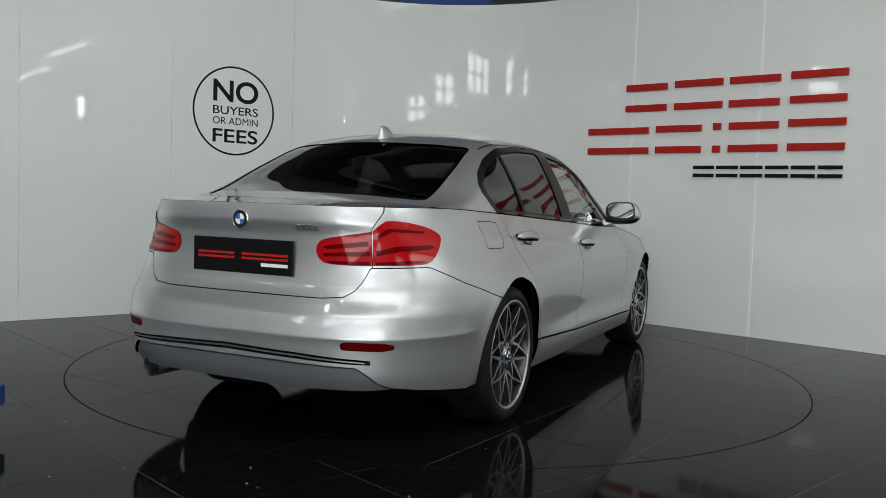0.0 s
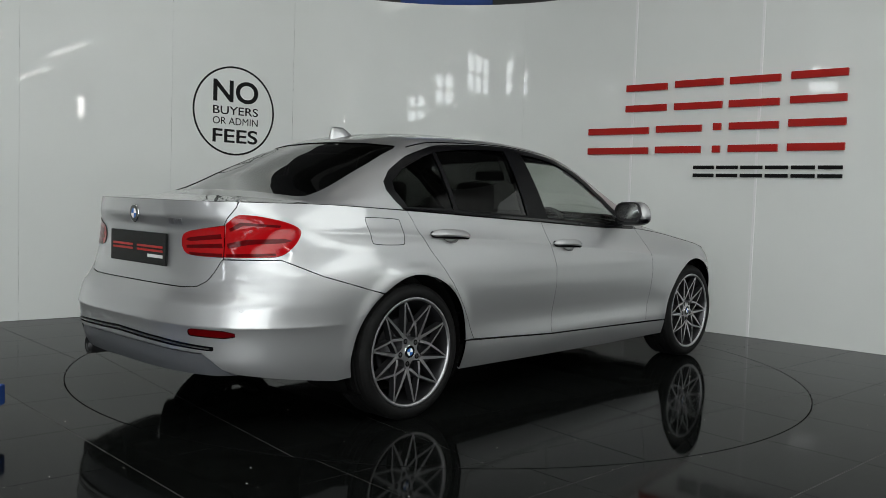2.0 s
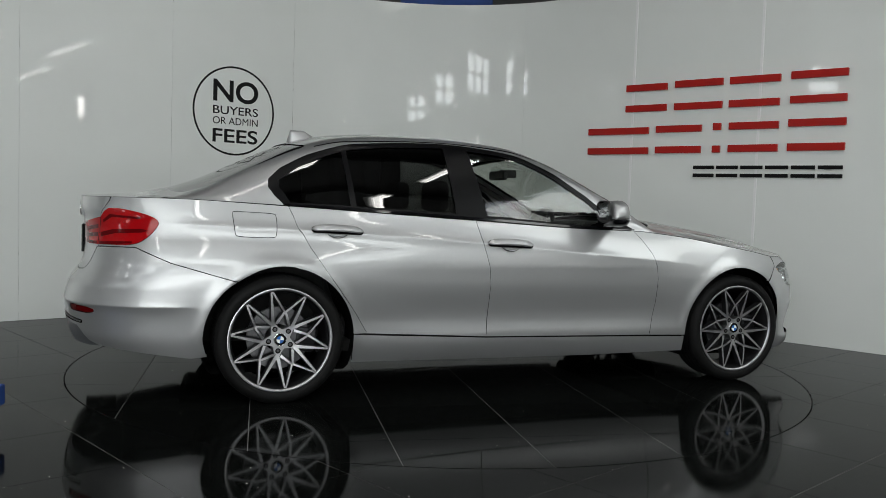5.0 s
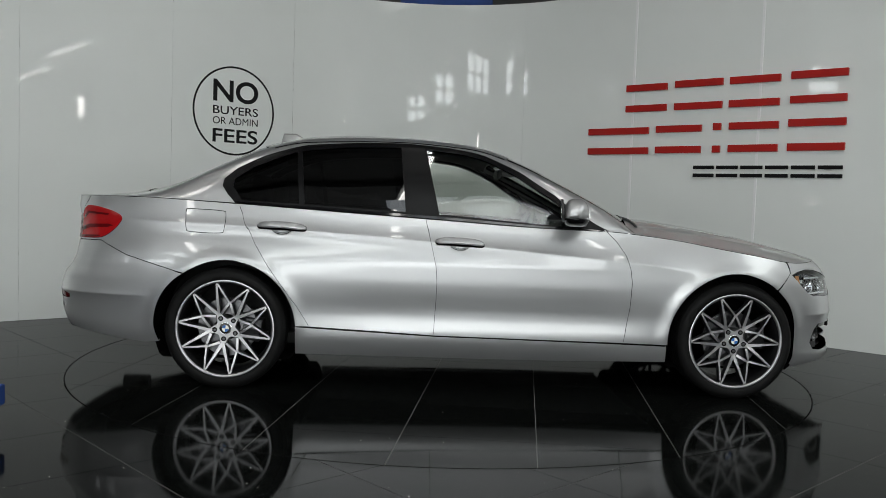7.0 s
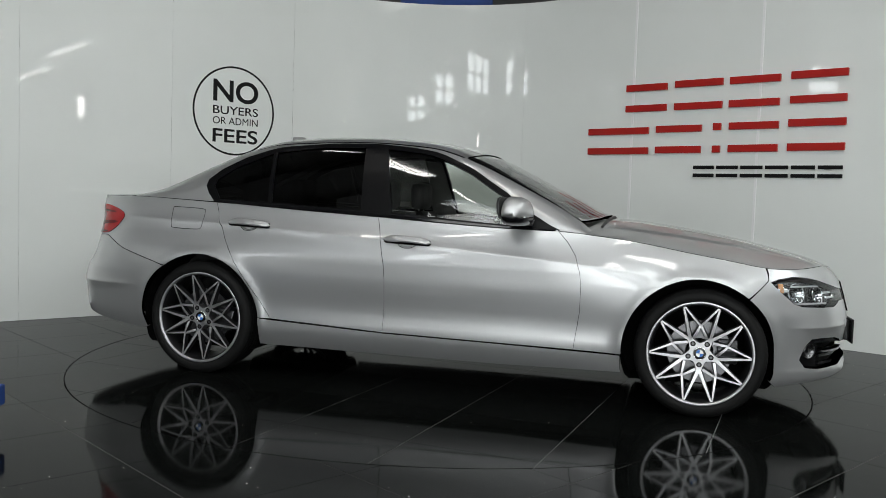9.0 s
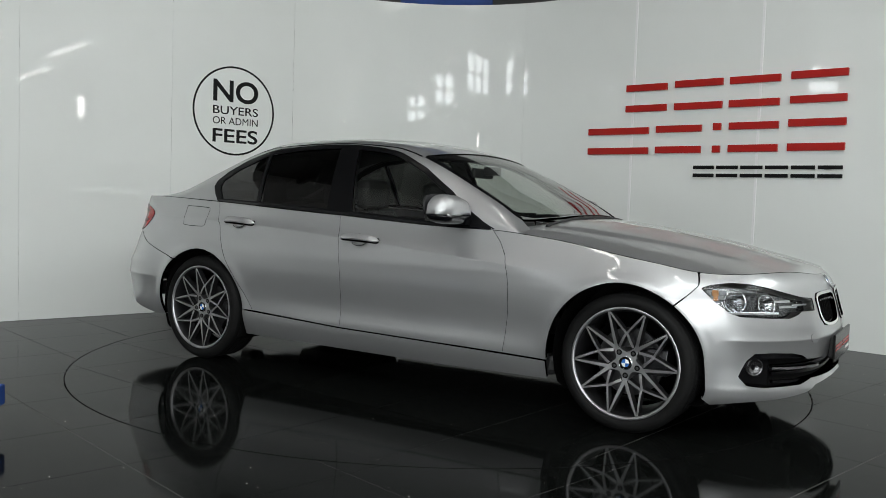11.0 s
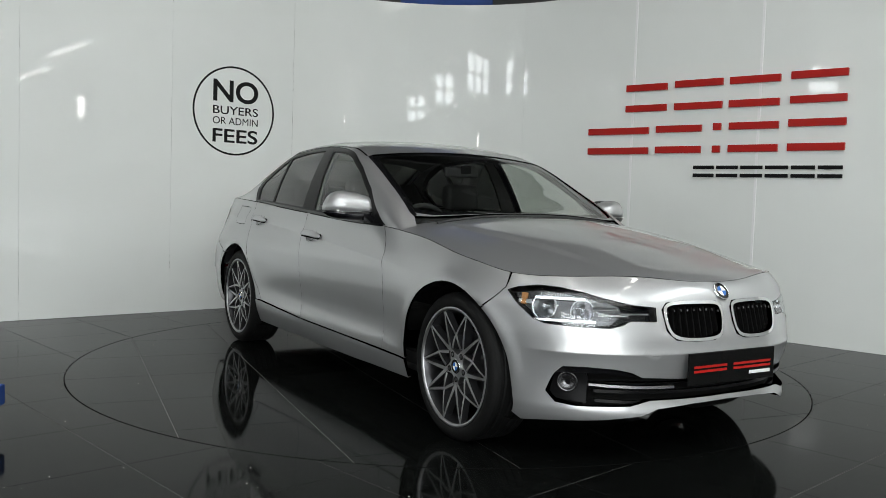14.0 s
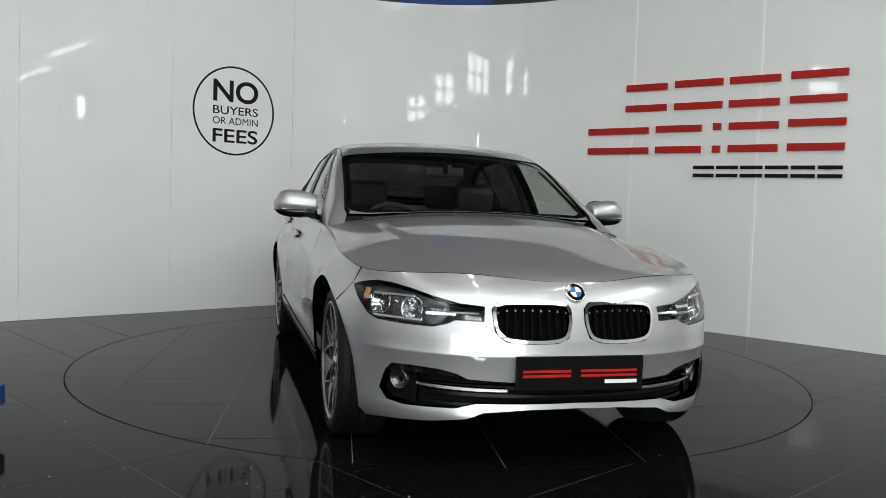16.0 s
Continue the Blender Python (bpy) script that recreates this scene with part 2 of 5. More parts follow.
def patch(form, outline, holes=(), step=0.03, sv=1.0, gap=0.0018, thick=0.014, lift=0.0, mirror=False, ribs=()):
    """A sheet of the form within an outline in its two coordinates, with holes, turned-in edges and rows of points along its creases. Gives verts, faces, normals."""
    from mathutils.geometry import delaunay_2d_cdt
    k = np.array([1.0, sv])
    loops = [shrink(dense(np.array(outline, float) * k, step * 0.6), gap)] + [shrink(dense(np.array(h, float) * k, step * 0.6), -gap) for h in holes]
    lo, hi = loops[0].min(0), loops[0].max(0)
    gx, gy = np.meshgrid(np.arange(lo[0], hi[0], step), np.arange(lo[1], hi[1], step), indexing="ij")
    g = np.stack([gx.ravel(), gy.ravel()], 1)
    ok = inside(g, loops[0])
    for h in loops[1:]:
        ok &= ~inside(g, h)
    g = g[ok]
    rim = np.concatenate(loops)
    near = np.full(len(g), 1e9)
    for chunk in np.array_split(rim, max(1, len(rim) // 60)):
        near = np.minimum(near, np.linalg.norm(g[:, None] - chunk[None], axis=2).min(1))
    g = g[near > step * 0.42]
    for rib in ribs:
        r = np.array(rib, float) * k
        d = np.r_[0, np.cumsum(np.linalg.norm(np.diff(r, axis=0), axis=1))]
        at = np.arange(0, d[-1], step * 0.8)
        r = np.stack([np.interp(at, d, r[:, 0]), np.interp(at, d, r[:, 1])], 1)
        good = inside(r, loops[0])
        for h in loops[1:]:
            good &= ~inside(r, h)
        r = r[good]
        if not len(r):
            continue
        r = r[np.linalg.norm(r[:, None] - rim[None], axis=2).min(1) > 0.004]
        if len(r):
            g = g[np.linalg.norm(g[:, None] - r[None], axis=2).min(1) > 0.0035]
            g = np.concatenate([g, r])
    edges, base = [], 0
    for l in loops:
        edges += [(base + i, base + (i + 1) % len(l)) for i in range(len(l))]
        base += len(l)
    pts = np.concatenate([rim, g])
    v2, _, tri, *_ = delaunay_2d_cdt([Vector(p) for p in pts], edges, [], 0, 1e-7)
    v2 = np.array([tuple(v) for v in v2])
    tri = np.array([t[:3] for t in tri if len(t) == 3])
    c = v2[tri].mean(1)
    keep = inside(c, loops[0])
    for h in loops[1:]:
        keep &= ~inside(c, h)
    tri = tri[keep]

    def place(p):
        q = p / k
        e = 0.004
        a = form(q[:, 0] + e, q[:, 1]) - form(q[:, 0] - e, q[:, 1])
        b = form(q[:, 0], q[:, 1] + e) - form(q[:, 0], q[:, 1] - e)
        n = np.cross(a, b)
        n /= np.maximum(np.linalg.norm(n, axis=1, keepdims=True), 1e-12)
        x = form(q[:, 0], q[:, 1])
        out = x - np.stack([x[:, 0] * 0.75, x[:, 1] * 0, np.full(len(x), 0.55)], 1)
        n *= np.sign((n * out).sum(1, keepdims=True))
        return x + n * lift, n

    verts, normals = place(v2)
    a, b, c = verts[tri[:, 0]], verts[tri[:, 1]], verts[tri[:, 2]]
    flip = (np.cross(b - a, c - a) * normals[tri[:, 0]]).sum(1) < 0
    tri[flip] = tri[flip][:, ::-1]
    vs, ns, fs = [verts], [normals], [tuple(t) for t in tri]
    count = len(verts)
    if thick:
        for i, l in enumerate(loops):
            x, n = place(l)
            m = len(l)
            t = np.roll(x, -1, 0) - np.roll(x, 1, 0)
            rn = np.cross(t, n)
            rn /= np.maximum(np.linalg.norm(rn, axis=1, keepdims=True), 1e-12)
            vs += [x, x - n * thick]
            ns += [rn, rn]
            for j in range(m):
                q = (j + 1) % m
                fs.append((count + j, count + q, count + m + q, count + m + j))
            count += 2 * m
    vs, ns = np.concatenate(vs), np.concatenate(ns)
    if mirror:
        vs, ns = vs * (1, -1, 1), ns * (1, -1, 1)
        fs = [f[::-1] for f in fs]
    return vs, fs, ns


def skin(name, pieces, mat, parent, label=""):
    vs, fs, ns, base = [], [], [], 0
    for v, f, n in pieces:
        vs.append(v)
        ns.append(n)
        fs += [tuple(i + base for i in q) for q in f]
        base += len(v)
    return part(name, mesh_of(name, np.concatenate(vs), fs, mat, np.concatenate(ns), True), mat, parent, label)


def curve(pts):
    """Smooth function through points: cubic with finite-difference slopes."""
    xs, ys = np.array([p[0] for p in pts], float), np.array([p[1] for p in pts], float)
    d = np.diff(ys) / np.diff(xs)
    m = np.empty_like(ys)
    m[0], m[-1] = d[0], d[-1]
    m[1:-1] = np.where(d[1:] * d[:-1] > 0, 2 * d[1:] * d[:-1] / np.where(np.abs(d[1:] + d[:-1]) < 1e-9, 1, d[1:] + d[:-1]), 0)

    def f(x):
        x = np.clip(np.asarray(x, float), xs[0], xs[-1])
        k = np.clip(np.searchsorted(xs, x) - 1, 0, len(xs) - 2)
        h = xs[k + 1] - xs[k]
        t = (x - xs[k]) / h
        return ((2 * t**3 - 3 * t**2 + 1) * ys[k] + (t**3 - 2 * t**2 + t) * h * m[k]
                + (3 * t**2 - 2 * t**3) * ys[k + 1] + (t**3 - t**2) * h * m[k + 1])
    return f


def step01(a, b, x):
    t = np.clip((x - a) / (b - a), 0, 1)
    return t * t * (3 - 2 * t)


# ---- the car's form: half widths, nose, tail, top lines (car space: x forward, y left, z up) ----
W_MID = curve([(.10, .76), (.2, .822), (.26, .846), (.30, .855), (.335, .857), (.37, .8535), (.41, .851), (.45, .8535), (.50, .861), (.56, .8705), (.62, .8765), (.70, .8775),
               (.76, .866), (.80, .851), (.825, .841), (.88, .821), (.956, .797), (1.06, .77)])
W_REAR = curve([(.10, .79), (.2, .826), (.30, .853), (.42, .869), (.55, .884), (.64, .888), (.70, .879), (.78, .846), (.84, .814), (.90, .788), (.97, .762), (1.06, .725)])
W_FRONT = curve([(.10, .79), (.2, .842), (.30, .862), (.42, .874), (.55, .886), (.64, .888), (.70, .877), (.76, .853), (.82, .823), (.88, .790), (1.0, .74)])
NOSE = curve([(.08, 2.05), (.14, 2.14), (.18, 2.19), (.215, 2.214), (.24, 2.216), (.27, 2.205), (.35, 2.193), (.45, 2.2), (.52, 2.20), (.6, 2.185), (.67, 2.163), (.72, 2.138), (.76, 2.10), (.80, 2.04)])
TAIL = curve([(.14, 2.28), (.2, 2.36), (.27, 2.41), (.35, 2.44), (.5, 2.445), (.58, 2.43), (.64, 2.385), (.70, 2.36), (.8, 2.35), (.9, 2.355), (.96, 2.372), (1.02, 2.37), (1.06, 2.34)])
CREASE = curve([(-2.1, .905), (-1.117, .874), (-.15, .818), (.43, .775), (1.0, .73), (1.3, .70)])
REAR_RIDGE, FRONT_RIDGE = .497, .475
Z_MID = curve([(-2.42, 1.018), (-2.2, 1.035), (-2.0, 1.055), (-1.8, 1.07), (-1.4, 1.06), (-.5, 1.0), (.5, .99), (.8, .985), (1.2, .945), (1.5, .90), (1.8, .845), (2.0, .80), (2.06, .778), (2.11, .752), (2.16, .715)])
Z_SIDE = curve([(-2.42, 1.0), (-2.2, 1.012), (-1.9, 1.015), (-1.4, 1.0), (-.34, .956), (.31, .929), (.67, .922), (.95, .898), (1.25, .857), (1.5, .818), (1.75, .762), (1.9, .735), (2.05, .71), (2.15, .69)])
XF, XR = 1.25, -1.3
PF, PR, QR = 2.5, 4.0, 3.5
_phi = np.linspace(0, np.pi / 2, 1200)


def _table(reach, half, p, q):
    x, y = reach * np.sin(_phi) ** (2 / p), half * np.maximum(np.cos(_phi), 0) ** (2 / q)
    return np.r_[0, np.cumsum(np.hypot(np.diff(x), np.diff(y)))]


_lf, _lr = _table(.95, .88, PF, PF), _table(1.13, .87, PR, QR)
S_FRONT, S_REAR = XF + _lf[-1], XR - _lr[-1]


def side(s, z):
    """The body round its belt: s runs along the outline from the tail's middle to the nose's middle (s = x between the axles), z is height. The right half."""
    s, z = np.broadcast_arrays(np.asarray(s, float), np.asarray(z, float))
    far = np.where((s > S_FRONT) | (s < S_REAR), -1.0, 1.0)  # past the middle the outline goes on as the left half
    s = np.where(s > S_FRONT, 2 * S_FRONT - s, np.where(s < S_REAR, 2 * S_REAR - s, s))
    pf = np.interp(s - XF, _lf, _phi)
    pr = np.interp(XR - s, _lr, _phi)
    front = .010 * np.exp(-np.hypot(z - FRONT_RIDGE, .003) / .035) * step01(1.8, 2.0, s)
    rear = .007 * np.exp(-np.hypot(z - REAR_RIDGE, .003) / .025) * step01(-1.75, -2.0, s)
    x = np.where(s > XF, XF + (NOSE(z) + front - XF) * np.sin(pf) ** (2 / PF), np.where(s < XR, XR - (TAIL(z) + rear + XR) * np.sin(pr) ** (2 / PR), s))
    k = np.where(s > XF, np.maximum(np.cos(pf), 0) ** (2 / PF), np.where(s < XR, np.maximum(np.cos(pr), 0) ** (2 / QR), 1.0))
    b, f = step01(-.5, -1.5, x), step01(.5, 1.3, x)
    w = W_MID(z) * (1 - b - f) + W_REAR(z) * b + W_FRONT(z) * f
    w = w + .013 * np.exp(-np.hypot(z - CREASE(x), .0028) / .038) * step01(1.15, .75, x) * step01(-2.1, -1.6, x) + front + rear
    for xw in (-1.405, 1.395):
        r = np.hypot(x - xw, z - .325)
        w = w + .011 * np.exp(-((r - .385) / .035) ** 2) * step01(.2, .4, z)
    return np.stack([x, -w * k * far, z], -1)


def bonnet_line(x):
    return .58 - .16 * step01(.9, 2.1, x)


def top_z(x, y):
    a = np.abs(y)
    c = bonnet_line(x)
    dome = .012 * step01(c + .026, c - .026, a) * step01(.8, 1.1, x) * step01(2.02, 1.55, x)
    return Z_SIDE(x) + (Z_MID(x) - Z_SIDE(x)) * (1 - np.minimum(a / .77, 1.3) ** 2.4) + dome


def edge_z(s):
    """Height at which the side meets the top."""
    z = np.full_like(np.asarray(s, float), .85)
    for _ in range(30):
        p = side(s, z)
        z = .6 * z + .4 * top_z(p[..., 0], p[..., 1])
    return z


G_MID = curve([(-2.15, 1.035), (-1.98, 1.07), (-1.8, 1.128), (-1.59, 1.222), (-1.42, 1.302), (-1.24, 1.375), (-1.0, 1.422), (-.75, 1.438), (-.5, 1.436), (-.2, 1.42), (0, 1.388), (.13, 1.352), (.28, 1.294), (.42, 1.225), (.58, 1.145), (.7, 1.09), (.85, 1.015), (1.0, .965)])
G_YR = curve([(-2.15, .665), (-1.85, .645), (-1.5, .612), (-1.25, .585), (-1.0, .585), (-.5, .60), (-.1, .628), (.11, .66), (.5, .70), (.77, .735), (1.0, .76)])
G_ZR = curve([(-2.15, 1.0), (-1.85, 1.055), (-1.5, 1.21), (-1.25, 1.315), (-1.0, 1.372), (-.5, 1.392), (-.1, 1.365), (.11, 1.305), (.5, 1.12), (.66, 1.032), (.77, .958), (.84, .908), (1.0, .86)])
_sb = np.linspace(-2.2, 1.2, 200)
_pb = side(_sb, edge_z(_sb))
B_Y = lambda x: np.interp(x, _pb[:, 0], -_pb[:, 1])
B_Z = lambda x: np.interp(x, _pb[:, 0], _pb[:, 2])


def _cabin(x, v):
    yr, zr, zc = G_YR(x), G_ZR(x), G_MID(x)
    yb, zb = np.maximum(B_Y(x), yr + .004), np.minimum(B_Z(x), zr - .004)
    a, u = np.clip(v, -1, 1), np.clip(v - 1, 0, 2)
    y = np.where(v < 1, yr * a, yr + (yb - yr) * u + .018 * np.sin(np.pi * np.minimum(u, 1)))
    z = np.where(v < 1, zc - (zc - zr) * np.abs(a) ** 2.2, zr + (zb - zr) * u)
    return y, z


def cabin(x, v):
    """The greenhouse: v = 0 on the middle line, 1 at the roof rail, 2 at the belt. The right half."""
    x, v = np.broadcast_arrays(np.asarray(x, float), np.asarray(v, float))
    y = z = 0
    sign, v = np.where(v < 0, -1.0, 1.0), np.abs(v)
    for k in range(-3, 4):
        yy, zz = _cabin(x, v + k * .055 * step01(.55, .8, v))
        y, z = y + yy / 7, z + zz / 7
    return np.stack([x, -y * sign, z], -1)


def top(x, y):
    x, y = np.broadcast_arrays(np.asarray(x, float), np.asarray(y, float))
    return np.stack([x, y, top_z(x, y)], -1)


SIDE_RIBS = [[(x, float(CREASE(x)) + d) for x in np.linspace(-2.0, 1.12, 90)] for d in (-.012, -.005, -.0015, .0015, .005, .012)]
NOSE_RIBS = [[(1.83, FRONT_RIDGE + d), (2 * S_FRONT - 1.83, FRONT_RIDGE + d)] for d in (-.008, -.003, .003, .008)]
TAIL_RIBS = [[(2 * S_REAR + 1.78, REAR_RIDGE + d), (-1.78, REAR_RIDGE + d)] for d in (-.008, -.003, .003, .008)]
TOP_RIBS = [[(x, e * (float(bonnet_line(x)) + d)) for x in np.linspace(.85, 2.05, 50)] for d in (-.026, -.009, .009, .026) for e in (-1, 1)]

# ---- the room ----
CX, CY, RT = 0.0, 5.593, 2.263
TILE = 0.607


def cut_round(poly, r, outer):
    """A tile outline cut by the table's circle: its inner or its outer piece, closed along the arc."""
    good = lambda p: (math.hypot(*p) >= r) == outer
    fine = [tuple(p) for p in dense(np.array(poly), 0.02)]
    flags = [good(p) for p in fine]
    if all(flags):
        return poly
    if not any(flags):
        return None

    def meet(a, b):
        for _ in range(30):
            m = ((a[0] + b[0]) / 2, (a[1] + b[1]) / 2)
            a, b = (m, b) if good(m) == good(a) else (a, m)
        return m

    start = next(i for i in range(len(fine)) if flags[i] and not flags[i - 1])
    fine = fine[start:] + fine[:start]
    out, leave = [], None
    first = meet(fine[0], fine[-1])
    out.append(first)
    for a, b in zip(fine, fine[1:] + [None]):
        if good(a):
            out.append(a)
        if b is None:
            come = first
        elif good(a) == good(b):
            continue
        else:
            come = meet(a, b)
        if b is not None and good(a):
            leave = come
            out.append(come)
        else:
            t0, t1 = math.atan2(leave[1], leave[0]), math.atan2(come[1], come[0])
            turn = (t1 - t0 + math.pi) % (2 * math.pi) - math.pi
            n = max(1, int(abs(turn) / 0.012))
            out += [(r * math.cos(t0 + turn * q / n), r * math.sin(t0 + turn * q / n)) for q in range(1, n)]
            if b is not None:
                out.append(come)
    slim = []
    for p in out:
        if not slim or math.hypot(p[0] - slim[-1][0], p[1] - slim[-1][1]) > 1e-4:
            slim.append(p)
    return slim if len(slim) > 3 else None


def tiles(parent, angle, ox, oy, reach, r, outer, wanted, at=(0, 0)):
    """Square tiles laid at an angle on the table or round it, each a piece of its own; whole ones share one mesh."""
    c, s = math.cos(radians(angle)), math.sin(radians(angle))
    g = 0.0016
    whole = None
    n = int(reach / TILE) + 1
    for i in range(-n, n):
        for j in range(-n, n):
            x0, y0 = ox + i * TILE + g, oy + j * TILE + g
            sq = [(x0, y0), (x0 + TILE - 2 * g, y0), (x0 + TILE - 2 * g, y0 + TILE - 2 * g), (x0, y0 + TILE - 2 * g)]
            sq = [(x * c - y * s, x * s + y * c) for x, y in sq]
            mx, my = sum(p[0] for p in sq) / 4, sum(p[1] for p in sq) / 4
            if not wanted(mx, my):
                continue
            cut = cut_round(sq, r, outer)
            if cut is None:
                continue
            if cut is sq:
                if whole is None:
                    h = TILE / 2 - g
                    whole = bpy.data.meshes.new("tile")
                    b = prism([(-h, -h), (h, -h), (h, h), (-h, h)], -0.012, 0)
                    b.to_mesh(whole)
                    b.free()
                    whole.materials.append(STONE)
                ob = new("tile", whole)
                ob.parent = parent
                ob.location, ob.rotation_euler = (mx + at[0], my + at[1], 0), (0, 0, radians(angle))
            else:
                part("tile", prism([(x + at[0], y + at[1]) for x, y in cut], -0.012, 0), STONE, parent)


def tile_field(parent, angle, near):
    """The same tiles further off, out to the hall's walls, as one joined sheet of pieces."""
    c, s = math.cos(radians(angle)), math.sin(radians(angle))
    h = TILE / 2 - 0.0016
    verts, faces = [], []
    for i in range(-26, 26):
        for j in range(-26, 26):
            x, y = FLOOR_OFF[0] + (i + 0.5) * TILE, FLOOR_OFF[1] + (j + 0.5) * TILE
            mx, my = x * c - y * s, x * s + y * c
            if near(mx, my) or abs(mx) > 8.5 or not -11.8 < my < 5.9:
                continue
            k = len(verts)
            for z in (0.0, -0.012):
                verts += [(CX + mx + a * c - b * s, CY + my + a * s + b * c, z) for a, b in ((-h, -h), (h, -h), (h, h), (-h, h))]
            faces.append((k, k + 1, k + 2, k + 3))
            faces += [(k + e, k + 4 + e, k + 4 + (e + 1) % 4, k + (e + 1) % 4) for e in range(4)]
    tagged(part("far_tiles", (verts, faces), STONE, parent, "dark polished tiles"), kind="stuff")


def build_room():
    # bed of the floor with the round pit for the table
    bm = bmesh.new()
    n = 128
    ring = [bm.verts.new((CX + (RT + 0.0045) * math.cos(2 * math.pi * k / n), CY + (RT + 0.0045) * math.sin(2 * math.pi * k / n), -0.0012)) for k in range(n)]
    far = [bm.verts.new((CX + 16 * math.cos(2 * math.pi * k / n), CY + 16 * math.sin(2 * math.pi * k / n), -0.0012)) for k in range(n)]
    low = [bm.verts.new((v.co.x, v.co.y, -0.10)) for v in ring]
    for k in range(n):
        j = (k + 1) % n
        bm.faces.new((ring[k], far[k], far[j], ring[j]))
        bm.faces.new((ring[j], low[j], low[k], ring[k]))
    bm.faces.new(low)
    floor = tagged(part("floor", bm, GROUT), "dark polished tile floor with pale joints round a turntable", "floor", kind="structure")
    floor_angle = 43.4

    def near(x, y):
        return abs(x) < 5.3 and -6.5 < y < 3.9

    tiles(floor, floor_angle, FLOOR_OFF[0], FLOOR_OFF[1], 9.0, RT + 0.004, True, near, (CX, CY))
    tile_field(floor, floor_angle, near)
    # wall: two straight runs of panels joined by a bend, standing open towards the hall
    path = wall_path()
    wall = tagged(new("wall_back"), "curved glossy white panel wall with thin seams", "wall", kind="structure")
    cuts = SEAMS
    for a, b in zip(cuts, cuts[1:]):
        steps = max(2, int((b - a) / 0.08))
        ss = np.linspace(a + 0.0007, b - 0.0007, steps + 1)
        verts, faces = [], []
        for q in ss:
            x, y, nx, ny = path(q)
            verts += [(x, y, 0.002), (x, y, WALL_H), (x + nx * 0.03, y + ny * 0.03, WALL_H), (x + nx * 0.03, y + ny * 0.03, 0.002)]
        for k in range(steps):
            i = 4 * k
            for e in range(4):
                faces.append((i + e, i + 4 + e, i + 4 + (e + 1) % 4, i + (e + 1) % 4))
        faces += [(0, 1, 2, 3), (4 * steps, 4 * steps + 3, 4 * steps + 2, 4 * steps + 1)]
        ob = part("panel", (verts, faces), WALL, wall)
        ob.data.polygons.foreach_set("use_smooth", [True] * len(ob.data.polygons))
        bent = []
        for q in ss:
            x, y, nx, ny = path(q)
            bent += [(-nx, -ny, 0), (-nx, -ny, 0), (nx, ny, 0), (nx, ny, 0)]
        ob.data.normals_split_custom_set_from_vertices([tuple(map(float, v)) for v in bent])
    # pale joint strips behind the seams and a thin black line along the foot
    for q in cuts[1:-1]:
        x, y, nx, ny = path(q)
        a = math.degrees(math.atan2(ny, nx))
        part("joint_strip", box(0.006, 0.028, -0.02, 0.02, 0.002, WALL_H - 0.01), WHITE, wall, "pale joint strip", m=pose(x, y, 0, 0, 0, a))
    for q in (2.077, 3.237):
        x, y, nx, ny = path(q)
        part("cover_strip", box(-0.004, 0.002, -0.011, 0.011, 0.003, WALL_H, 0.0015), WHITE, wall, "pale cover strip", m=pose(x, y, 0, 0, 0, math.degrees(math.atan2(ny, nx))))
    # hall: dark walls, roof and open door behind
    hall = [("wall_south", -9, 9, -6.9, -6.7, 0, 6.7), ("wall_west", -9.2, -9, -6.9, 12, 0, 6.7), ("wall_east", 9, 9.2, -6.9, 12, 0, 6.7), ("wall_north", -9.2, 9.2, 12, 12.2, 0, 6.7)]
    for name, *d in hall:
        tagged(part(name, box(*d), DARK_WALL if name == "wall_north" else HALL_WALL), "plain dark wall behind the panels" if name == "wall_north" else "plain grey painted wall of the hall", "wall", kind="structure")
    bm = box(-9.2, 9.2, -6.9, 12.2, 6.6, 6.75)
    for k in range(7):
        extra = box(-9, 9, -5.5 + 2.6 * k, -5.38 + 2.6 * k, 6.25, 6.6)
        tmp = bpy.data.meshes.new("tmp")
        extra.to_mesh(tmp)
        extra.free()
        bm.from_mesh(tmp)
        bpy.data.meshes.remove(tmp)
    tagged(part("ceiling", bm, DARK_ROOF), "grey steel roof with cross beams", "ceiling", kind="structure")
    tagged(part("door_1", box(-4.05, 4.05, -6.70, -6.64, 0, 2.6), DAY), "wide open roller doorway with daylight beyond", "doorway", kind="structure")
    count = 0
    for west, rows in ((False, SOUTH_WINDOWS), (True, WEST_WINDOWS)):
        for u, z0, z1, hw in rows:
            count += 1
            win = tagged(new("window_%d" % count), "high white-framed window with daylight beyond", "window", kind="structure")
            win.matrix_world = pose(-8.99, u, 0, 0, 0, -90) if west else pose(u, -6.69, 0)
            cols = max(1, round(hw / 0.6))
            part("window_frame", box(-hw, hw, 0, 0.04, z0, z1, 0.01), WHITE, win)
            for c in range(cols):
                for q in (0, 1):
                    a = -hw + 2 * hw * c / cols
                    h = (z1 - z0) / 2
                    part("pane", box(a + 0.16, a + 2 * hw / cols - 0.16, 0.042, 0.05, z0 + h * q + 0.06, z0 + h * (q + 1) - 0.06), PANE, win)
    # glowing panels added where the overhead fill lamps hang, out of view
    for k, (rx, ry, sx, sy, pw) in enumerate(ROOF_FILLS):
        light = tagged(new("rooflight_%d" % (k + 1)), "long glowing roof panel added out of view as fill light", "rooflight", kind="structure")
        n = round(sx / 1.3)
        for c in range(n):
            x = rx - sx / 2 + sx * (c + 0.5) / n
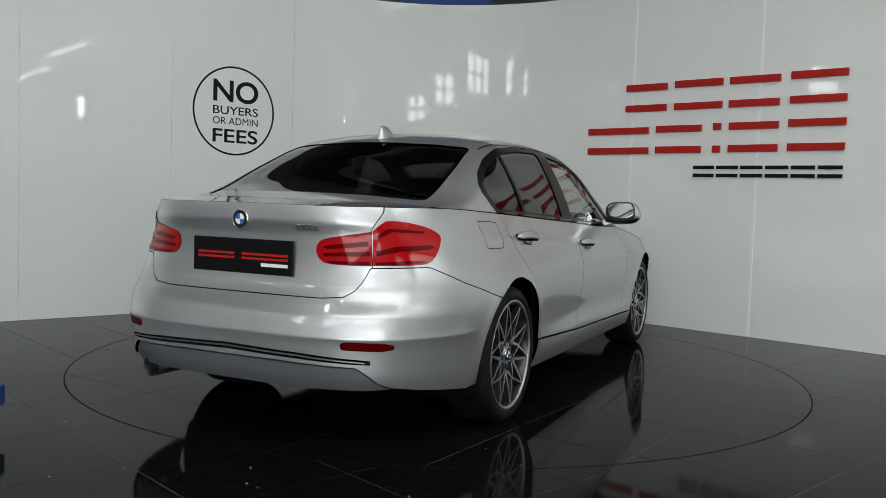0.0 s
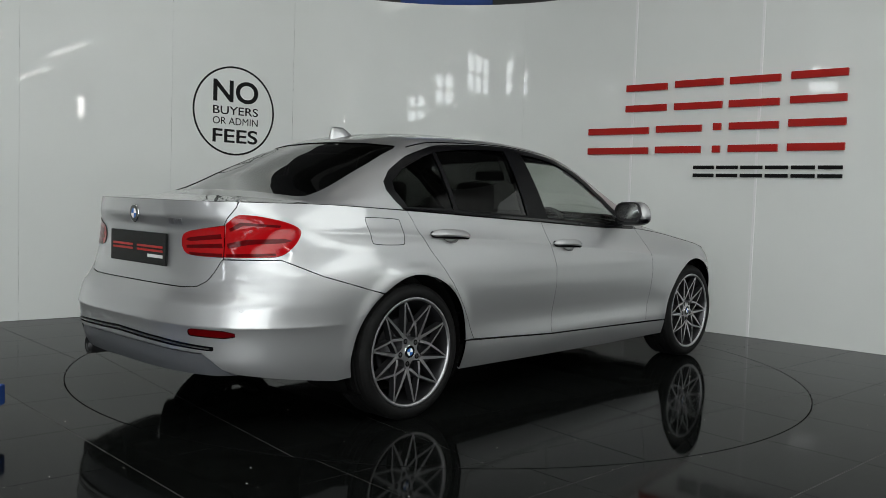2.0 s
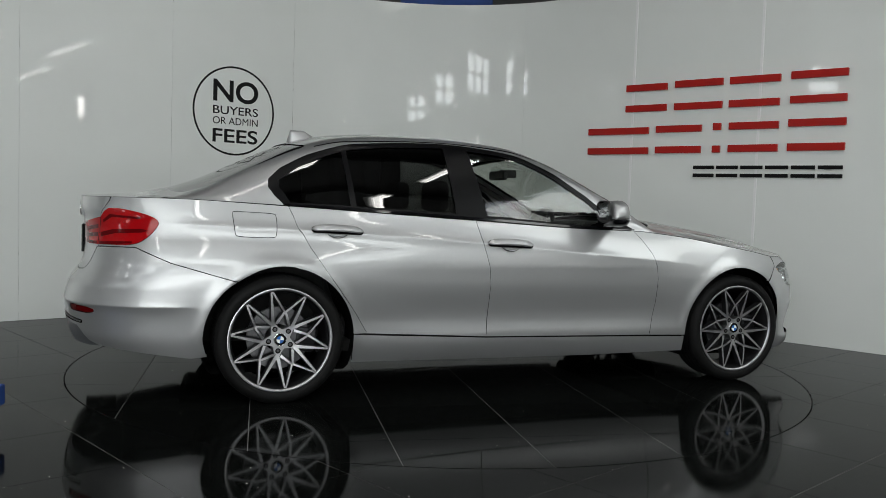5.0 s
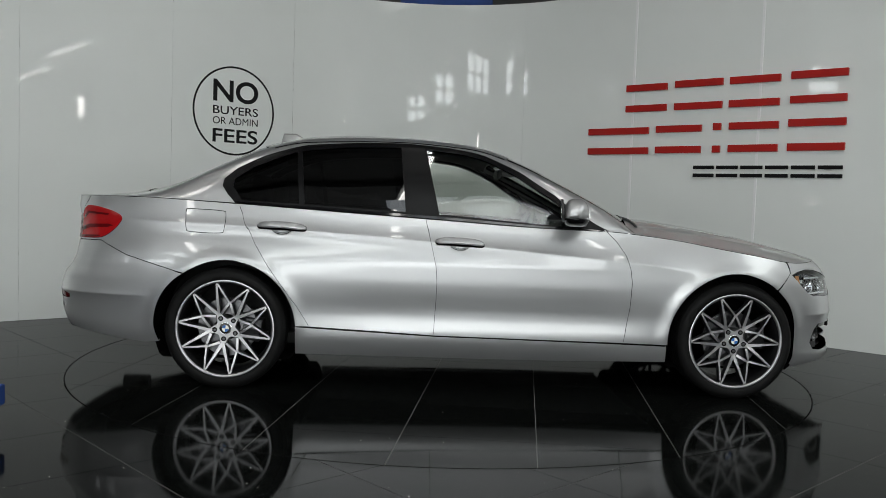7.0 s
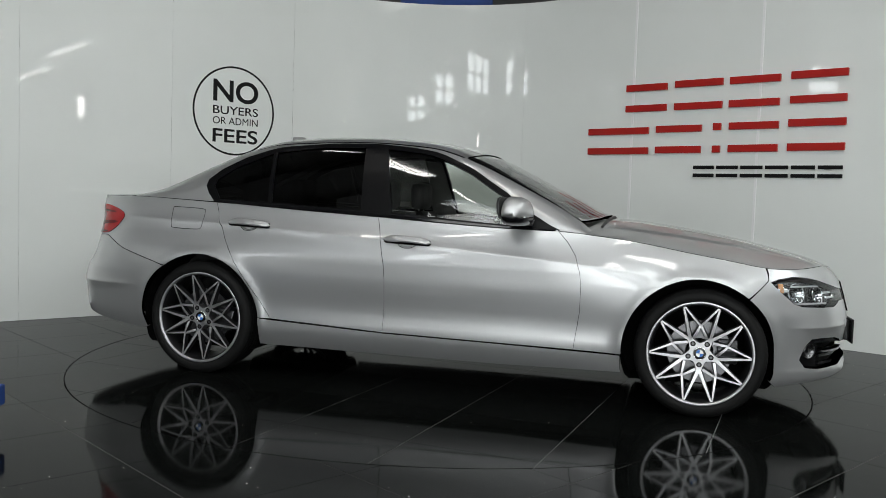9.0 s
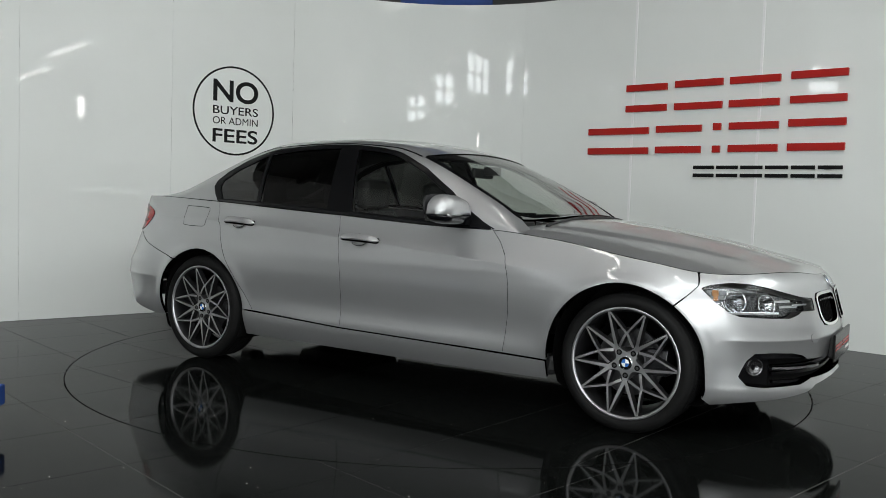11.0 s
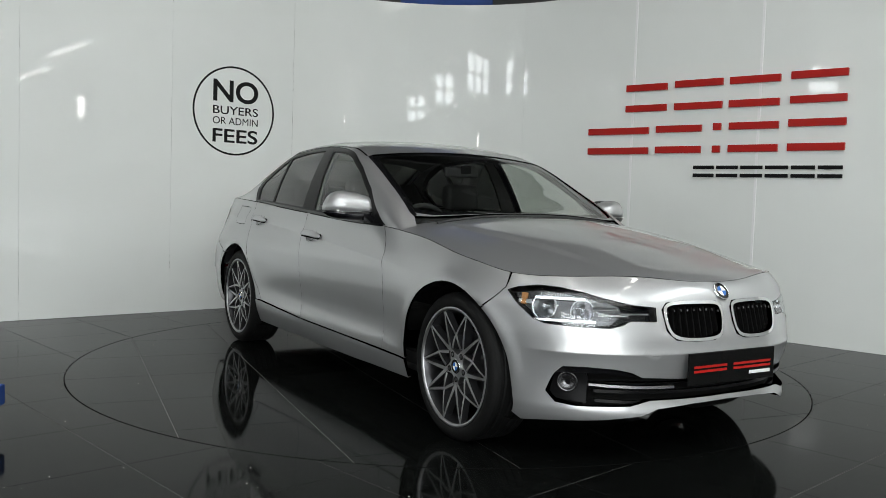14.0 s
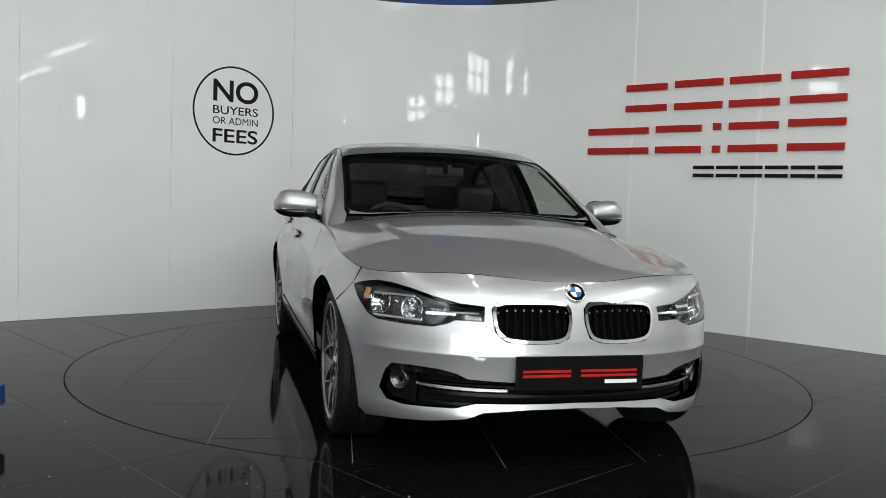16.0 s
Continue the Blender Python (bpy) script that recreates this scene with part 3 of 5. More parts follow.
            part("pane", box(x - sx / n / 2 + 0.05, x + sx / n / 2 - 0.05, ry - sy / 2, ry + sy / 2, 6.56, 6.598), DAY, light)
    # twin tube lights under the roof
    for lx, ly, ln, pw in LIGHT_STRIPS:
        fix = tagged(new("tube_light"), "twin fluorescent tube light hung under the roof", "ceiling light", "tube lights")
        fix.matrix_world = pose(lx, ly, 6.2)
        part("tray", box(-0.14, 0.14, -ln / 2 - 0.04, ln / 2 + 0.04, 0.03, 0.09, 0.008), WHITE, fix)
        for dx in (-0.07, 0.07):
            part("tube", ([(v[0] + dx, v[1], v[2]) for v in lathe([(0.0, -ln / 2), (0.018, -ln / 2), (0.018, ln / 2), (0, ln / 2)], 12)[0]], lathe([(0.0, -ln / 2), (0.018, -ln / 2), (0.018, ln / 2), (0, ln / 2)], 12)[1]), TUBE, fix)
        for dy in (-ln / 3, ln / 3):
            part("hanger", box(-0.005, 0.005, dy - 0.005, dy + 0.005, 0.09, 0.41), STEEL, fix)
    for lx, ly, lz, ln in LOW_TUBES:
        fix = tagged(new("tube_light"), "twin fluorescent tube light hung low beside the wall", "ceiling light", "tube lights")
        fix.matrix_world = pose(lx, ly, lz, 18, 0, 0)
        part("tray", box(-0.14, 0.14, -ln / 2 - 0.04, ln / 2 + 0.04, 0.03, 0.09, 0.008), WHITE, fix)
        tv, tf = lathe([(0.0, -ln / 2), (0.013, -ln / 2), (0.013, ln / 2), (0, ln / 2)], 12)
        for dx in (-0.07, 0.07):
            part("tube", ([(v[0] + dx, v[1], v[2]) for v in tv], tf), TUBE, fix)
        part("hanger", box(lx - 0.005, lx + 0.005, ly - 0.005, ly + 0.005, lz + 0.06, 6.6), STEEL, fix, m=fix.matrix_world.inverted())
    for sx, sy, sz, turn in WALL_LAMPS:
        fix = tagged(new("wall_lamp"), "upright white lamp fixed on the hall wall", "wall lamp", "wall lamps")
        fix.matrix_world = pose(sx, sy, sz, 0, 0, turn)
        part("housing", box(-0.10, 0.10, -0.12, 0.0, -0.24, 0.24, 0.02), PLASTIC, fix)
        part("glass", box(-0.075, 0.075, -0.132, -0.121, -0.21, 0.21, 0.005), SPOT, fix)
    # blue sheeting over the wall top and a blue bin at the side
    blue = tagged(part("tarpaulin", box(-0.55, 0.45, 9.4, 9.5, 2.9, 3.9, 0.01), BLUE_SHEET), "blue plastic sheeting behind the wall's top edge", "tarpaulin")
    rail = tagged(part("hanging_rail", box(-0.52, -0.44, 9.35, 9.43, 3.9, 6.6), STEEL), "steel post that holds the blue sheeting", "post")
    bin_ = tagged(new("crate"), "blue plastic crate standing on the floor", "crate")
    bin_.matrix_world = pose(CRATE[0], CRATE[1], 0, 0, 0, 4)
    part("body", box(-0.30, 0.30, -0.22, 0.22, 0.0, 0.13, 0.012), PLASTIC, bin_, "black crate body")
    part("rim", box(-0.315, 0.315, -0.235, 0.235, 0.11, 0.20, 0.008), BLUE_SHEET, bin_)
    # small pale chips strewn about
    rnd = random.Random(4)
    verts, faces = [], []
    for k in range(340):
        x, y, r = rnd.uniform(-3.2, 3.2), rnd.uniform(2.7, 7.0), rnd.choice((0.0016, 0.002, 0.0025, 0.004))
        if math.hypot(x - CX, y - CY) < RT + 0.02:
            continue
        b = len(verts)
        a = rnd.uniform(0, 3)
        verts += [(x + r * math.cos(a + q * 1.57), y + r * math.sin(a + q * 1.57) * rnd.uniform(0.6, 1.4), 0.0002) for q in range(4)] + [(x, y, r * 0.8)]
        faces += [(b, b + 1, b + 4), (b + 1, b + 2, b + 4), (b + 2, b + 3, b + 4), (b + 3, b, b + 4), (b + 3, b + 2, b + 1, b)]
    tagged(part("grit", (verts, faces), CHIP), "pale grit strewn on the dark floor", "grit", kind="stuff")


def wall_path():
    """Place and outward normal along the wall, by length from the bend's middle."""
    al, ar, r = radians(40.3), radians(41.0), 2.0
    cc = Vector((-0.11, 6.78))
    # the bend spans from the left run's normal to the right run's
    nl, nr = math.pi / 2 + al, math.pi / 2 - ar

    def at(q):
        a = math.pi / 2 - q / r
        if nr <= a <= nl:
            return cc.x + r * math.cos(a), cc.y + r * math.sin(a), math.cos(a), math.sin(a)
        n = nl if a > nl else nr
        over = (q + al * r) if a > nl else (q - ar * r)
        t = (math.cos(n - math.pi / 2), math.sin(n - math.pi / 2))
        return cc.x + r * math.cos(n) + t[0] * over, cc.y + r * math.sin(n) + t[1] * over, math.cos(n), math.sin(n)
    return at


def text_mesh(words, size, bold):
    cu = bpy.data.curves.new("words", "FONT")
    cu.body, cu.size, cu.extrude, cu.offset = words, size, 0.0008, bold
    cu.align_x = "LEFT"
    ob = new("words", cu)
    bpy.context.view_layer.update()
    me = bpy.data.meshes.new_from_object(ob.evaluated_get(bpy.context.evaluated_depsgraph_get()))
    bpy.data.objects.remove(ob)
    return me


def fitted_text(words, u0, u1, v0, v1, mat, thing, bold=0.0):
    """Words stretched to fill a box on the sign's face."""
    me = text_mesh(words, 1.0, bold)
    co = np.array([v.co[:] for v in me.vertices])
    lo, hi = co.min(0), co.max(0)
    for v in me.vertices:
        v.co.x = u0 + (v.co.x - lo[0]) / (hi[0] - lo[0]) * (u1 - u0)
        v.co.y = v0 + (v.co.y - lo[1]) / (hi[1] - lo[1]) * (v1 - v0)
        v.co.z = 0.0012 + v.co.z * 0.6
    me.materials.clear()
    me.materials.append(mat)
    return part("lettering", me, mat, thing)


def build_signs():
    path = wall_path()

    def on_wall(q, z):
        x, y, nx, ny = path(q)
        m = Matrix(((-ny * -1, 0, -nx, x), (-nx, 0, -ny, y), (0, 1, 0, z), (0, 0, 0, 1)))
        return m
    # round notice
    q0, z0, r = NOTICE
    sign = tagged(new("round_notice"), "round black outline notice with bold black words on the white wall", "sign")
    sign.matrix_world = on_wall(q0, z0)
    ringv, ringf = lathe([(r, 0.0004), (r, 0.0022), (r - 0.017, 0.0022), (r - 0.017, 0.0004)], 96, "z")
    part("ring", (ringv, ringf), BLACK, sign)
    for words, u0, u1, v0, v1, bold in NOTICE_WORDS:
        fitted_text(words, u0, u1, v0, v1, BLACK, sign, bold)
    # dealer's sign: plain raised bars in the place of its letters
    sign = tagged(new("wall_sign"), "raised red and black bar sign on the white wall", "sign")
    sign.matrix_world = on_wall(SIGN_Q, 0)
    for u0, u1, v0, v1 in SIGN_RED:
        for a, b in ((v1 - 0.06, v1), (v0, v0 + 0.06)):
            part("red_bar", box(u0, u1, a, b, 0.003, 0.028, 0.003), RED, sign, "red raised bar")
    for u0, u1, v0, v1 in SIGN_BLACK:
        for a, b in ((v1 - 0.03, v1), (v0, v0 + 0.03)):
            part("black_bar", box(u0, u1, a, b, 0.003, 0.018, 0.002), BLACK, sign, "black raised bar")


def build_table():
    table = tagged(new("turntable"), "round car turntable laid with dark polished tiles", "turntable")
    table.matrix_world = pose(CX, CY, 0)
    part("deck", lathe([(0.0, -0.09), (RT - 0.001, -0.09), (RT - 0.001, -0.0012), (0.0, -0.0012)], 128, "z"), GROUT, table)
    tiles(table, TABLE_TILE[0], TABLE_TILE[1], TABLE_TILE[2], 2.6, RT - 0.002, False, lambda x, y: True)
    part("rim", lathe([(RT - 0.0005, -0.08), (RT - 0.0005, 0.0004), (RT - 0.003, 0.0004)], 128, "z"), GAP, table)
    rnd = random.Random(9)
    verts, faces = [], []
    for k in range(70):
        a, d, r = rnd.uniform(0, 6.28), RT * math.sqrt(rnd.random()) * 0.98, rnd.choice((0.0016, 0.002, 0.003))
        x, y, b = d * math.cos(a), d * math.sin(a), len(verts)
        verts += [(x + r * math.cos(a + q * 1.57), y + r * math.sin(a + q * 1.57), 0.0002) for q in range(4)] + [(x, y, r * 0.8)]
        faces += [(b, b + 1, b + 4), (b + 1, b + 2, b + 4), (b + 2, b + 3, b + 4), (b + 3, b, b + 4), (b + 3, b + 2, b + 1, b)]
    tagged(part("grit", (verts, faces), CHIP, table), "pale grit", kind="stuff")
    return table


# ---- the car ----
def arc(cx, cz, r, a0, a1, n=24):
    return [(cx + r * math.cos(radians(a0 + (a1 - a0) * k / n)), cz + r * math.sin(radians(a0 + (a1 - a0) * k / n))) for k in range(n + 1)]


def along_edge(s0, s1, n=40):
    ss = np.linspace(s0, s1, n)
    return list(zip(ss, edge_z(ss) - 0.001))


def edge_xy(s0, s1, n=40):
    ss = np.linspace(s0, s1, n)
    return [tuple(p[:2]) for p in side(ss, edge_z(ss))]


SEAM_B = [(-.34, .956), (-.32, .88), (-.30, .794), (-.278, .70), (-.27, .61), (-.272, .50), (-.28, .318)]
SEAM_F = [(.655, .925), (.72, .857), (.765, .79), (.79, .71), (.80, .641), (.797, .50), (.77, .303)]
SEAM_R = [(-1.365, .998), (-1.26, .795), (-1.18, .675), (-1.10, .565), (-1.02, .455), (-.955, .350)]
SILL_LINE = [(-1.03, .351), (-.955, .347), (-.28, .318), (.30, .309), (.77, .301), (1.01, .297)]
HEADLAMP = [(1.765, .703), (1.814, .718), (1.91, .731), (1.997, .727), (2.09, .712), (2.181, .690), (2.292, .667), (2.385, .659), (2.38, .604), (2.27, .605), (2.24, .590), (2.184, .576), (2.064, .577), (1.925, .583), (1.877, .599), (1.811, .655)]
KIDNEY = [(2.410, .650), (2.435, .678), (2.50, .684), (2.62, .684), (2.70, .680), (2.722, .655), (2.722, .60), (2.705, .545), (2.66, .527), (2.56, .523), (2.46, .531), (2.42, .566)]
INTAKE = [(1.960, .385), (1.995, .417), (2.085, .420), (2.20, .415), (2.27, .402), (2.315, .382), (2.50, .374), (S_FRONT, .374), (S_FRONT, .297), (2.50, .294), (2.345, .292), (2.256, .269), (2.034, .261), (1.955, .270), (1.922, .311)]
TAIL_OUT = [(-2.387, .922), (-2.33, .958), (-2.30, .968), (-2.208, .963), (-2.09, .940), (-2.035, .908), (-2.065, .862), (-2.11, .824), (-2.165, .794), (-2.24, .787), (-2.428, .784)]
TAIL_IN = [(-2.390, .920), (-2.50, .905), (-2.624, .886), (-2.655, .862), (-2.665, .83), (-2.655, .80), (-2.62, .783), (-2.431, .783)]


def soft_open(p, n=2):
    # corners cut between the two ends, which stay
    for _ in range(n):
        q = [p[0]]
        for a, b in zip(p, p[1:]):
            q += [(.75 * a[0] + .25 * b[0], .75 * a[1] + .25 * b[1]), (.25 * a[0] + .75 * b[0], .25 * a[1] + .75 * b[1])]
        p = q + [p[-1]]
    return p


TAIL_OUT, TAIL_IN = soft_open(TAIL_OUT), soft_open(TAIL_IN)
BOOT_CUT = [(-2.445, .77), (-2.484, .719), (-2.52, .68), (-2.56, .658), (-2.65, .650), (-2.8, .650), (S_REAR, .651)]
DLO = [(-1.385, 1.985), (-1.43, 1.80), (-1.462, 1.585), (-1.457, 1.40), (-1.396, 1.24), (-1.247, 1.125), (-.997, 1.05), (-.711, 1.02), (-.455, 1.015), (-.2, 1.03), (-.006, 1.065), (.183, 1.135), (.373, 1.29), (.562, 1.64), (.675, 1.94), (.66, 1.985)]
GLASS_Q = [(-1.35, 1.93), (-1.405, 1.62), (-1.40, 1.45), (-1.30, 1.29), (-1.14, 1.195), (-1.065, 1.165), (-1.035, 1.93)]
GLASS_R = [(-1.005, 1.93), (-1.04, 1.155), (-.80, 1.105), (-.485, 1.09), (-.45, 1.93)]
GLASS_F = [(-.265, 1.93), (-.345, 1.10), (-.15, 1.11), (0, 1.145), (.17, 1.22), (.36, 1.39), (.47, 1.60), (.52, 1.75), (.53, 1.93)]
SCREEN = [(.155, 0), (.155, .3), (.15, .6), (.135, .85), (.115, .94), (.16, .955), (.45, .955), (.70, .955), (.745, .93), (.79, .8), (.85, .5), (.875, .2), (.88, 0)]
REAR_SCREEN = [(-1.31, 0), (-1.305, .4), (-1.27, .75), (-1.24, .90), (-1.27, .94), (-1.5, .96), (-1.75, .965), (-1.87, .965), (-1.90, .9), (-1.93, .7), (-1.955, .35), (-1.96, 0)]


def both(half):
    return half + [(x, -v) for x, v in half[::-1] if abs(v) > 1e-6]


def lifted(form, d):
    def f(a, b):
        e = 0.004
        x = form(a, b)
        n = np.cross(form(a + e, b) - form(a - e, b), form(a, b + e) - form(a, b - e))
        n = n / np.maximum(np.linalg.norm(n, axis=-1, keepdims=True), 1e-12)
        out = x - np.stack([x[..., 0] * 0.75, x[..., 1] * 0, np.full(x[..., 0].shape, 0.55)], -1)
        n = n * np.sign((n * out).sum(-1, keepdims=True))
        return x + n * d
    return f


def at_side(s, z, d=0.0, sgn=-1):
    """A point of the body side and a frame on it: x along the car's outline, z outward."""
    p = side(np.array([s]), np.array([z]))[0]
    a, b = side(np.array([s + .01]), np.array([z]))[0] - p, side(np.array([s]), np.array([z + .01]))[0] - p
    a, b = Vector(a).normalized(), Vector(b)
    n = b.cross(a).normalized() if b.cross(a).dot(Vector((p[0] * .5, p[1], 0))) > 0 else a.cross(b).normalized()
    b = n.cross(a).normalized()
    if b.z < 0:
        b = -b
    p = Vector(p) + n * d
    if sgn > 0:
        p.y, n.y, b.y = -p.y, -n.y, -b.y
        a = b.cross(n)
    else:
        a = b.cross(n)
    return Matrix(((a.x, b.x, n.x, p.x), (a.y, b.y, n.y, p.y), (a.z, b.z, n.z, p.z), (0, 0, 0, 1)))


def slab(points, z0, z1, bevel=0.002):
    return prism([tuple(p) for p in points], z0, z1, bevel)


def capsule(half, r, n=10):
    """An outline with round ends."""
    return [(half + r * math.cos(math.pi * (k / n - .5)), r * math.sin(math.pi * (k / n - .5))) for k in range(n + 1)] + \
           [(-half - r * math.cos(math.pi * (k / n - .5)), -r * math.sin(math.pi * (k / n - .5))) for k in range(n + 1)]


def loft(rings, closed_ends=True):
    verts, faces, k = [], [], len(rings[0])
    for r in rings:
        verts += r
    for i in range(len(rings) - 1):
        for j in range(k):
            q = (j + 1) % k
            faces.append((i * k + j, i * k + q, (i + 1) * k + q, (i + 1) * k + j))
    if closed_ends:
        faces += [tuple(range(k))[::-1], tuple(range((len(rings) - 1) * k, len(rings) * k))]
    b = bmesh.new()
    vs = [b.verts.new(v) for v in verts]
    for f in faces:
        b.faces.new([vs[i] for i in f])
    bmesh.ops.recalc_face_normals(b, faces=b.faces[:])
    return b


def roundel(parent, m, r, name="badge"):
    base = part(name, lathe([(0, 0.0), (r, 0.0), (r, 0.004), (r * .93, 0.007), (r * .9, 0.006)], 40, "z"), CHROME, parent, "round enamel badge", smooth=True, m=m)
    part("black_ring", lathe([(r * .9, 0.0055), (r * .9, 0.0062), (r * .56, 0.0068)], 40, "z"), GLOSS_BLACK, base)
    for k in range(4):
        a0 = k * 90 + 0
        pts = [(0, 0)] + [(r * .56 * math.cos(radians(a0 + 90 * i / 8)), r * .56 * math.sin(radians(a0 + 90 * i / 8))) for i in range(9)]
        part("enamel_field", prism(pts, 0.005, 0.0072), (WHITE, BLUE)[k % 2], base)
    return base


def build_wheel():
    """A wheel in its own space: axle along y, outer face towards -y."""
    wheel = new("wheel")
    tyre = [(.262, -.105), (.268, -.112), (.285, -.117), (.303, -.114), (.318, -.103), (.325, -.088)]
    for g in (-.06, -.02, .02, .06):
        tyre += [(.327, g - .008), (.327, g - .0045), (.320, g - .0035), (.320, g + .0035), (.327, g + .0045), (.327, g + .008)]
    tyre += [(.325, .088), (.318, .103), (.303, .114), (.285, .117), (.262, .105)]
    t = part("tyre", lathe(tyre, 96), RUBBER, wheel, "low-profile black tyre", smooth=True)
    vs, fs = [], []
    for sgn in (-1, 1):
        for k in range(64):
            a0, a1 = 2 * math.pi * (k + .08 + .25 * (sgn > 0)) / 64, 2 * math.pi * (k + .80 + .25 * (sgn > 0)) / 64
            o = len(vs)
            for r, y in ((.3115, .1085), (.3235, .0965), (.3285, .083), (.3285, .071)):
                for a in (a0, a1):
                    vs.append((r * math.cos(a + (.0955 - y) * .5), sgn * y, r * math.sin(a + (.0955 - y) * .5)))
            fs += [(o + 2 * q, o + 2 * q + 1, o + 2 * q + 3, o + 2 * q + 2)[::sgn] for q in range(3)]
    tagged(part("tread", (vs, fs), RUBBER, t, "black shoulder tread blocks"), kind="stuff")
    rim = part("rim", lathe([(.2635, -.108), (.2645, -.112), (.259, -.1135), (.252, -.111), (.249, -.104), (.244, -.098), (.238, -.06), (.232, .0), (.230, .09), (.252, .10)], 96), GUNMETAL, wheel, "dark grey alloy rim barrel", smooth=True)
    part("rim_lip", lathe([(.2645, -.1125), (.259, -.1145), (.2525, -.1125), (.249, -.106)], 96), MACHINED, rim, "bright machined rim edge", smooth=True)

    def bar(p, q, w0, w1, y0, y1, depth):
        """A spoke from p to q (polar, degrees), widths and face heights at the ends: bright face, dark flanks."""
        a = Vector((p[0] * math.cos(radians(p[1])), 0, p[0] * math.sin(radians(p[1]))))
        b = Vector((q[0] * math.cos(radians(q[1])), 0, q[0] * math.sin(radians(q[1]))))
        d = (b - a).normalized()
        n = Vector((-d.z, 0, d.x))
        face, flank = ([], []), ([], [])
        K = 4
        for i in range(K + 1):
            f = i / K
            c, w, y = a.lerp(b, f), w0 + (w1 - w0) * f, y0 + (y1 - y0) * f - .003 * math.sin(math.pi * f)
            face[0].extend([tuple(c + n * w / 2 + Vector((0, y, 0))), tuple(c - n * w / 2 + Vector((0, y, 0)))])
            flank[0].extend([tuple(c + n * w / 2 + Vector((0, y + .0002, 0))), tuple(c - n * w / 2 + Vector((0, y + .0002, 0))),
                             tuple(c - n * (w / 2 + .004) + Vector((0, y + depth, 0))), tuple(c + n * (w / 2 + .004) + Vector((0, y + depth, 0)))])
        for i in range(K):
            face[1].append((2 * i, 2 * i + 1, 2 * i + 3, 2 * i + 2))
            for e in (1, 2, 3):
                flank[1].append((4 * i + e, 4 * i + (e + 1) % 4, 4 * i + 4 + (e + 1) % 4, 4 * i + 4 + e))
        return face, flank

    hub_y, out_y = -.088, -.104
    for k in range(5):
        node, arm = 90 + 72 * k, 126 + 72 * k
        bars = [bar((.140, node), (.254, node + 20), .0105, .0085, -.096, out_y, .03), bar((.140, node), (.254, node - 20), .0105, .0085, -.096, out_y, .03),
                bar((.080, arm), (.254, arm - 15.5), .018, .0085, -.090, out_y, .035), bar((.080, arm), (.254, arm + 15.5), .018, .0085, -.090, out_y, .035),
                bar((.146, node), (.083, arm - 12), .0105, .014, -.096, -.090, .03), bar((.146, node), (.083, arm - 60), .0105, .014, -.096, -.090, .03)]
        for nm, i, mat in (("spoke_face", 0, MACHINED), ("spoke", 1, GUNMETAL)):
            vs, fs = [], []
            for b in bars:
                o = len(vs)
                vs += b[i][0]
                fs += [tuple(x + o for x in f) for f in b[i][1]]
            me = mesh_of(nm, vs, fs, mat)
            part(nm, me, mat, rim, "bright machined spoke face" if i == 0 else "dark grey spoke")
    # hub: five-lobed bright face; dark discs paint the shade of the bolt recesses
    pts = []
    for k in range(100):
        a = 360 * k / 100
        r = .064 + .034 * max(0, math.cos(radians((a - 126) * 5))) ** 1.6 - .012 * max(0, -math.cos(radians((a - 126) * 5)))
        pts.append((r * math.cos(radians(a)), r * math.sin(radians(a))))
    hub = part("hub", prism(pts, -.03, .088), MACHINED, rim, "bright machined hub", m=pose(0, 0, 0, 90))
    for k in range(5):
        a = radians(126 + 72 * k)
        x, z = .0585 * math.cos(a), .0585 * math.sin(a)
        well = part("bolt_shade", lathe([(0, -.0893), (.0125, -.0893), (.0135, -.0888)], 20), GAP, rim, m=pose(x, 0, z))
        part("bolt", lathe([(0, -.0912), (.007, -.091), (.0085, -.0894)], 6), STEEL, rim, m=pose(x, 0, z))
    roundel(wheel, pose(0, -.089, 0, 90), .033, "hub_cap")
    part("brake_disc", lathe([(.07, -.03), (.16, -.03), (.16, -.005), (.07, -.005)], 64), STEEL, wheel, "steel brake disc")
    cal = [(-.05, -.07), (.05, -.07), (.065, .0), (.05, .055), (-.05, .055), (-.065, 0)]
    part("caliper", prism([(x, z) for x, z in cal], -.05, .05, .006), GUNMETAL, wheel, m=pose(.135, -.0, .02, 0, 90, 0) @ pose(0, 0, 0, 0, 0, 90))
    return wheel


def build_seat(parent, x, y, w=.5, head=True):
    seat = new("seat")
    seat.parent = parent
    seat.matrix_local = pose(x, y, 0)
    tagged(seat, "dark upholstered car seat")
    rings = []
    for f in np.linspace(0, 1, 9):
        zz, back = .36 + .62 * f, -.06 - .19 * f
        ww, dd = w * (.46 + .05 * math.sin(math.pi * f) - .10 * max(0, f - .6) / .4), .06 - .02 * f
        rings.append([(back + dd * (1.1 if abs(math.cos(a)) > .6 else .7) * math.sin(a), ww * abs(math.cos(a)) ** .6 * math.copysign(1, math.cos(a)), zz) for a in np.linspace(0, 2 * math.pi, 17)[:-1]])
    part("backrest", loft(rings), LEATHER, seat, smooth=True)
    part("cushion", box(-.12, .42, -w / 2, w / 2, .26, .42, .05, 3), LEATHER, seat, smooth=True)
    if head:
        part("headrest", box(-.33, -.23, -.13, .13, .99, 1.17, .04, 3), LEATHER, seat, smooth=True)
        for dy in (-.06, .06):
            part("headrest_post", box(-.285, -.275, dy - .005, dy + .005, .93, 1.02), CHROME, seat)


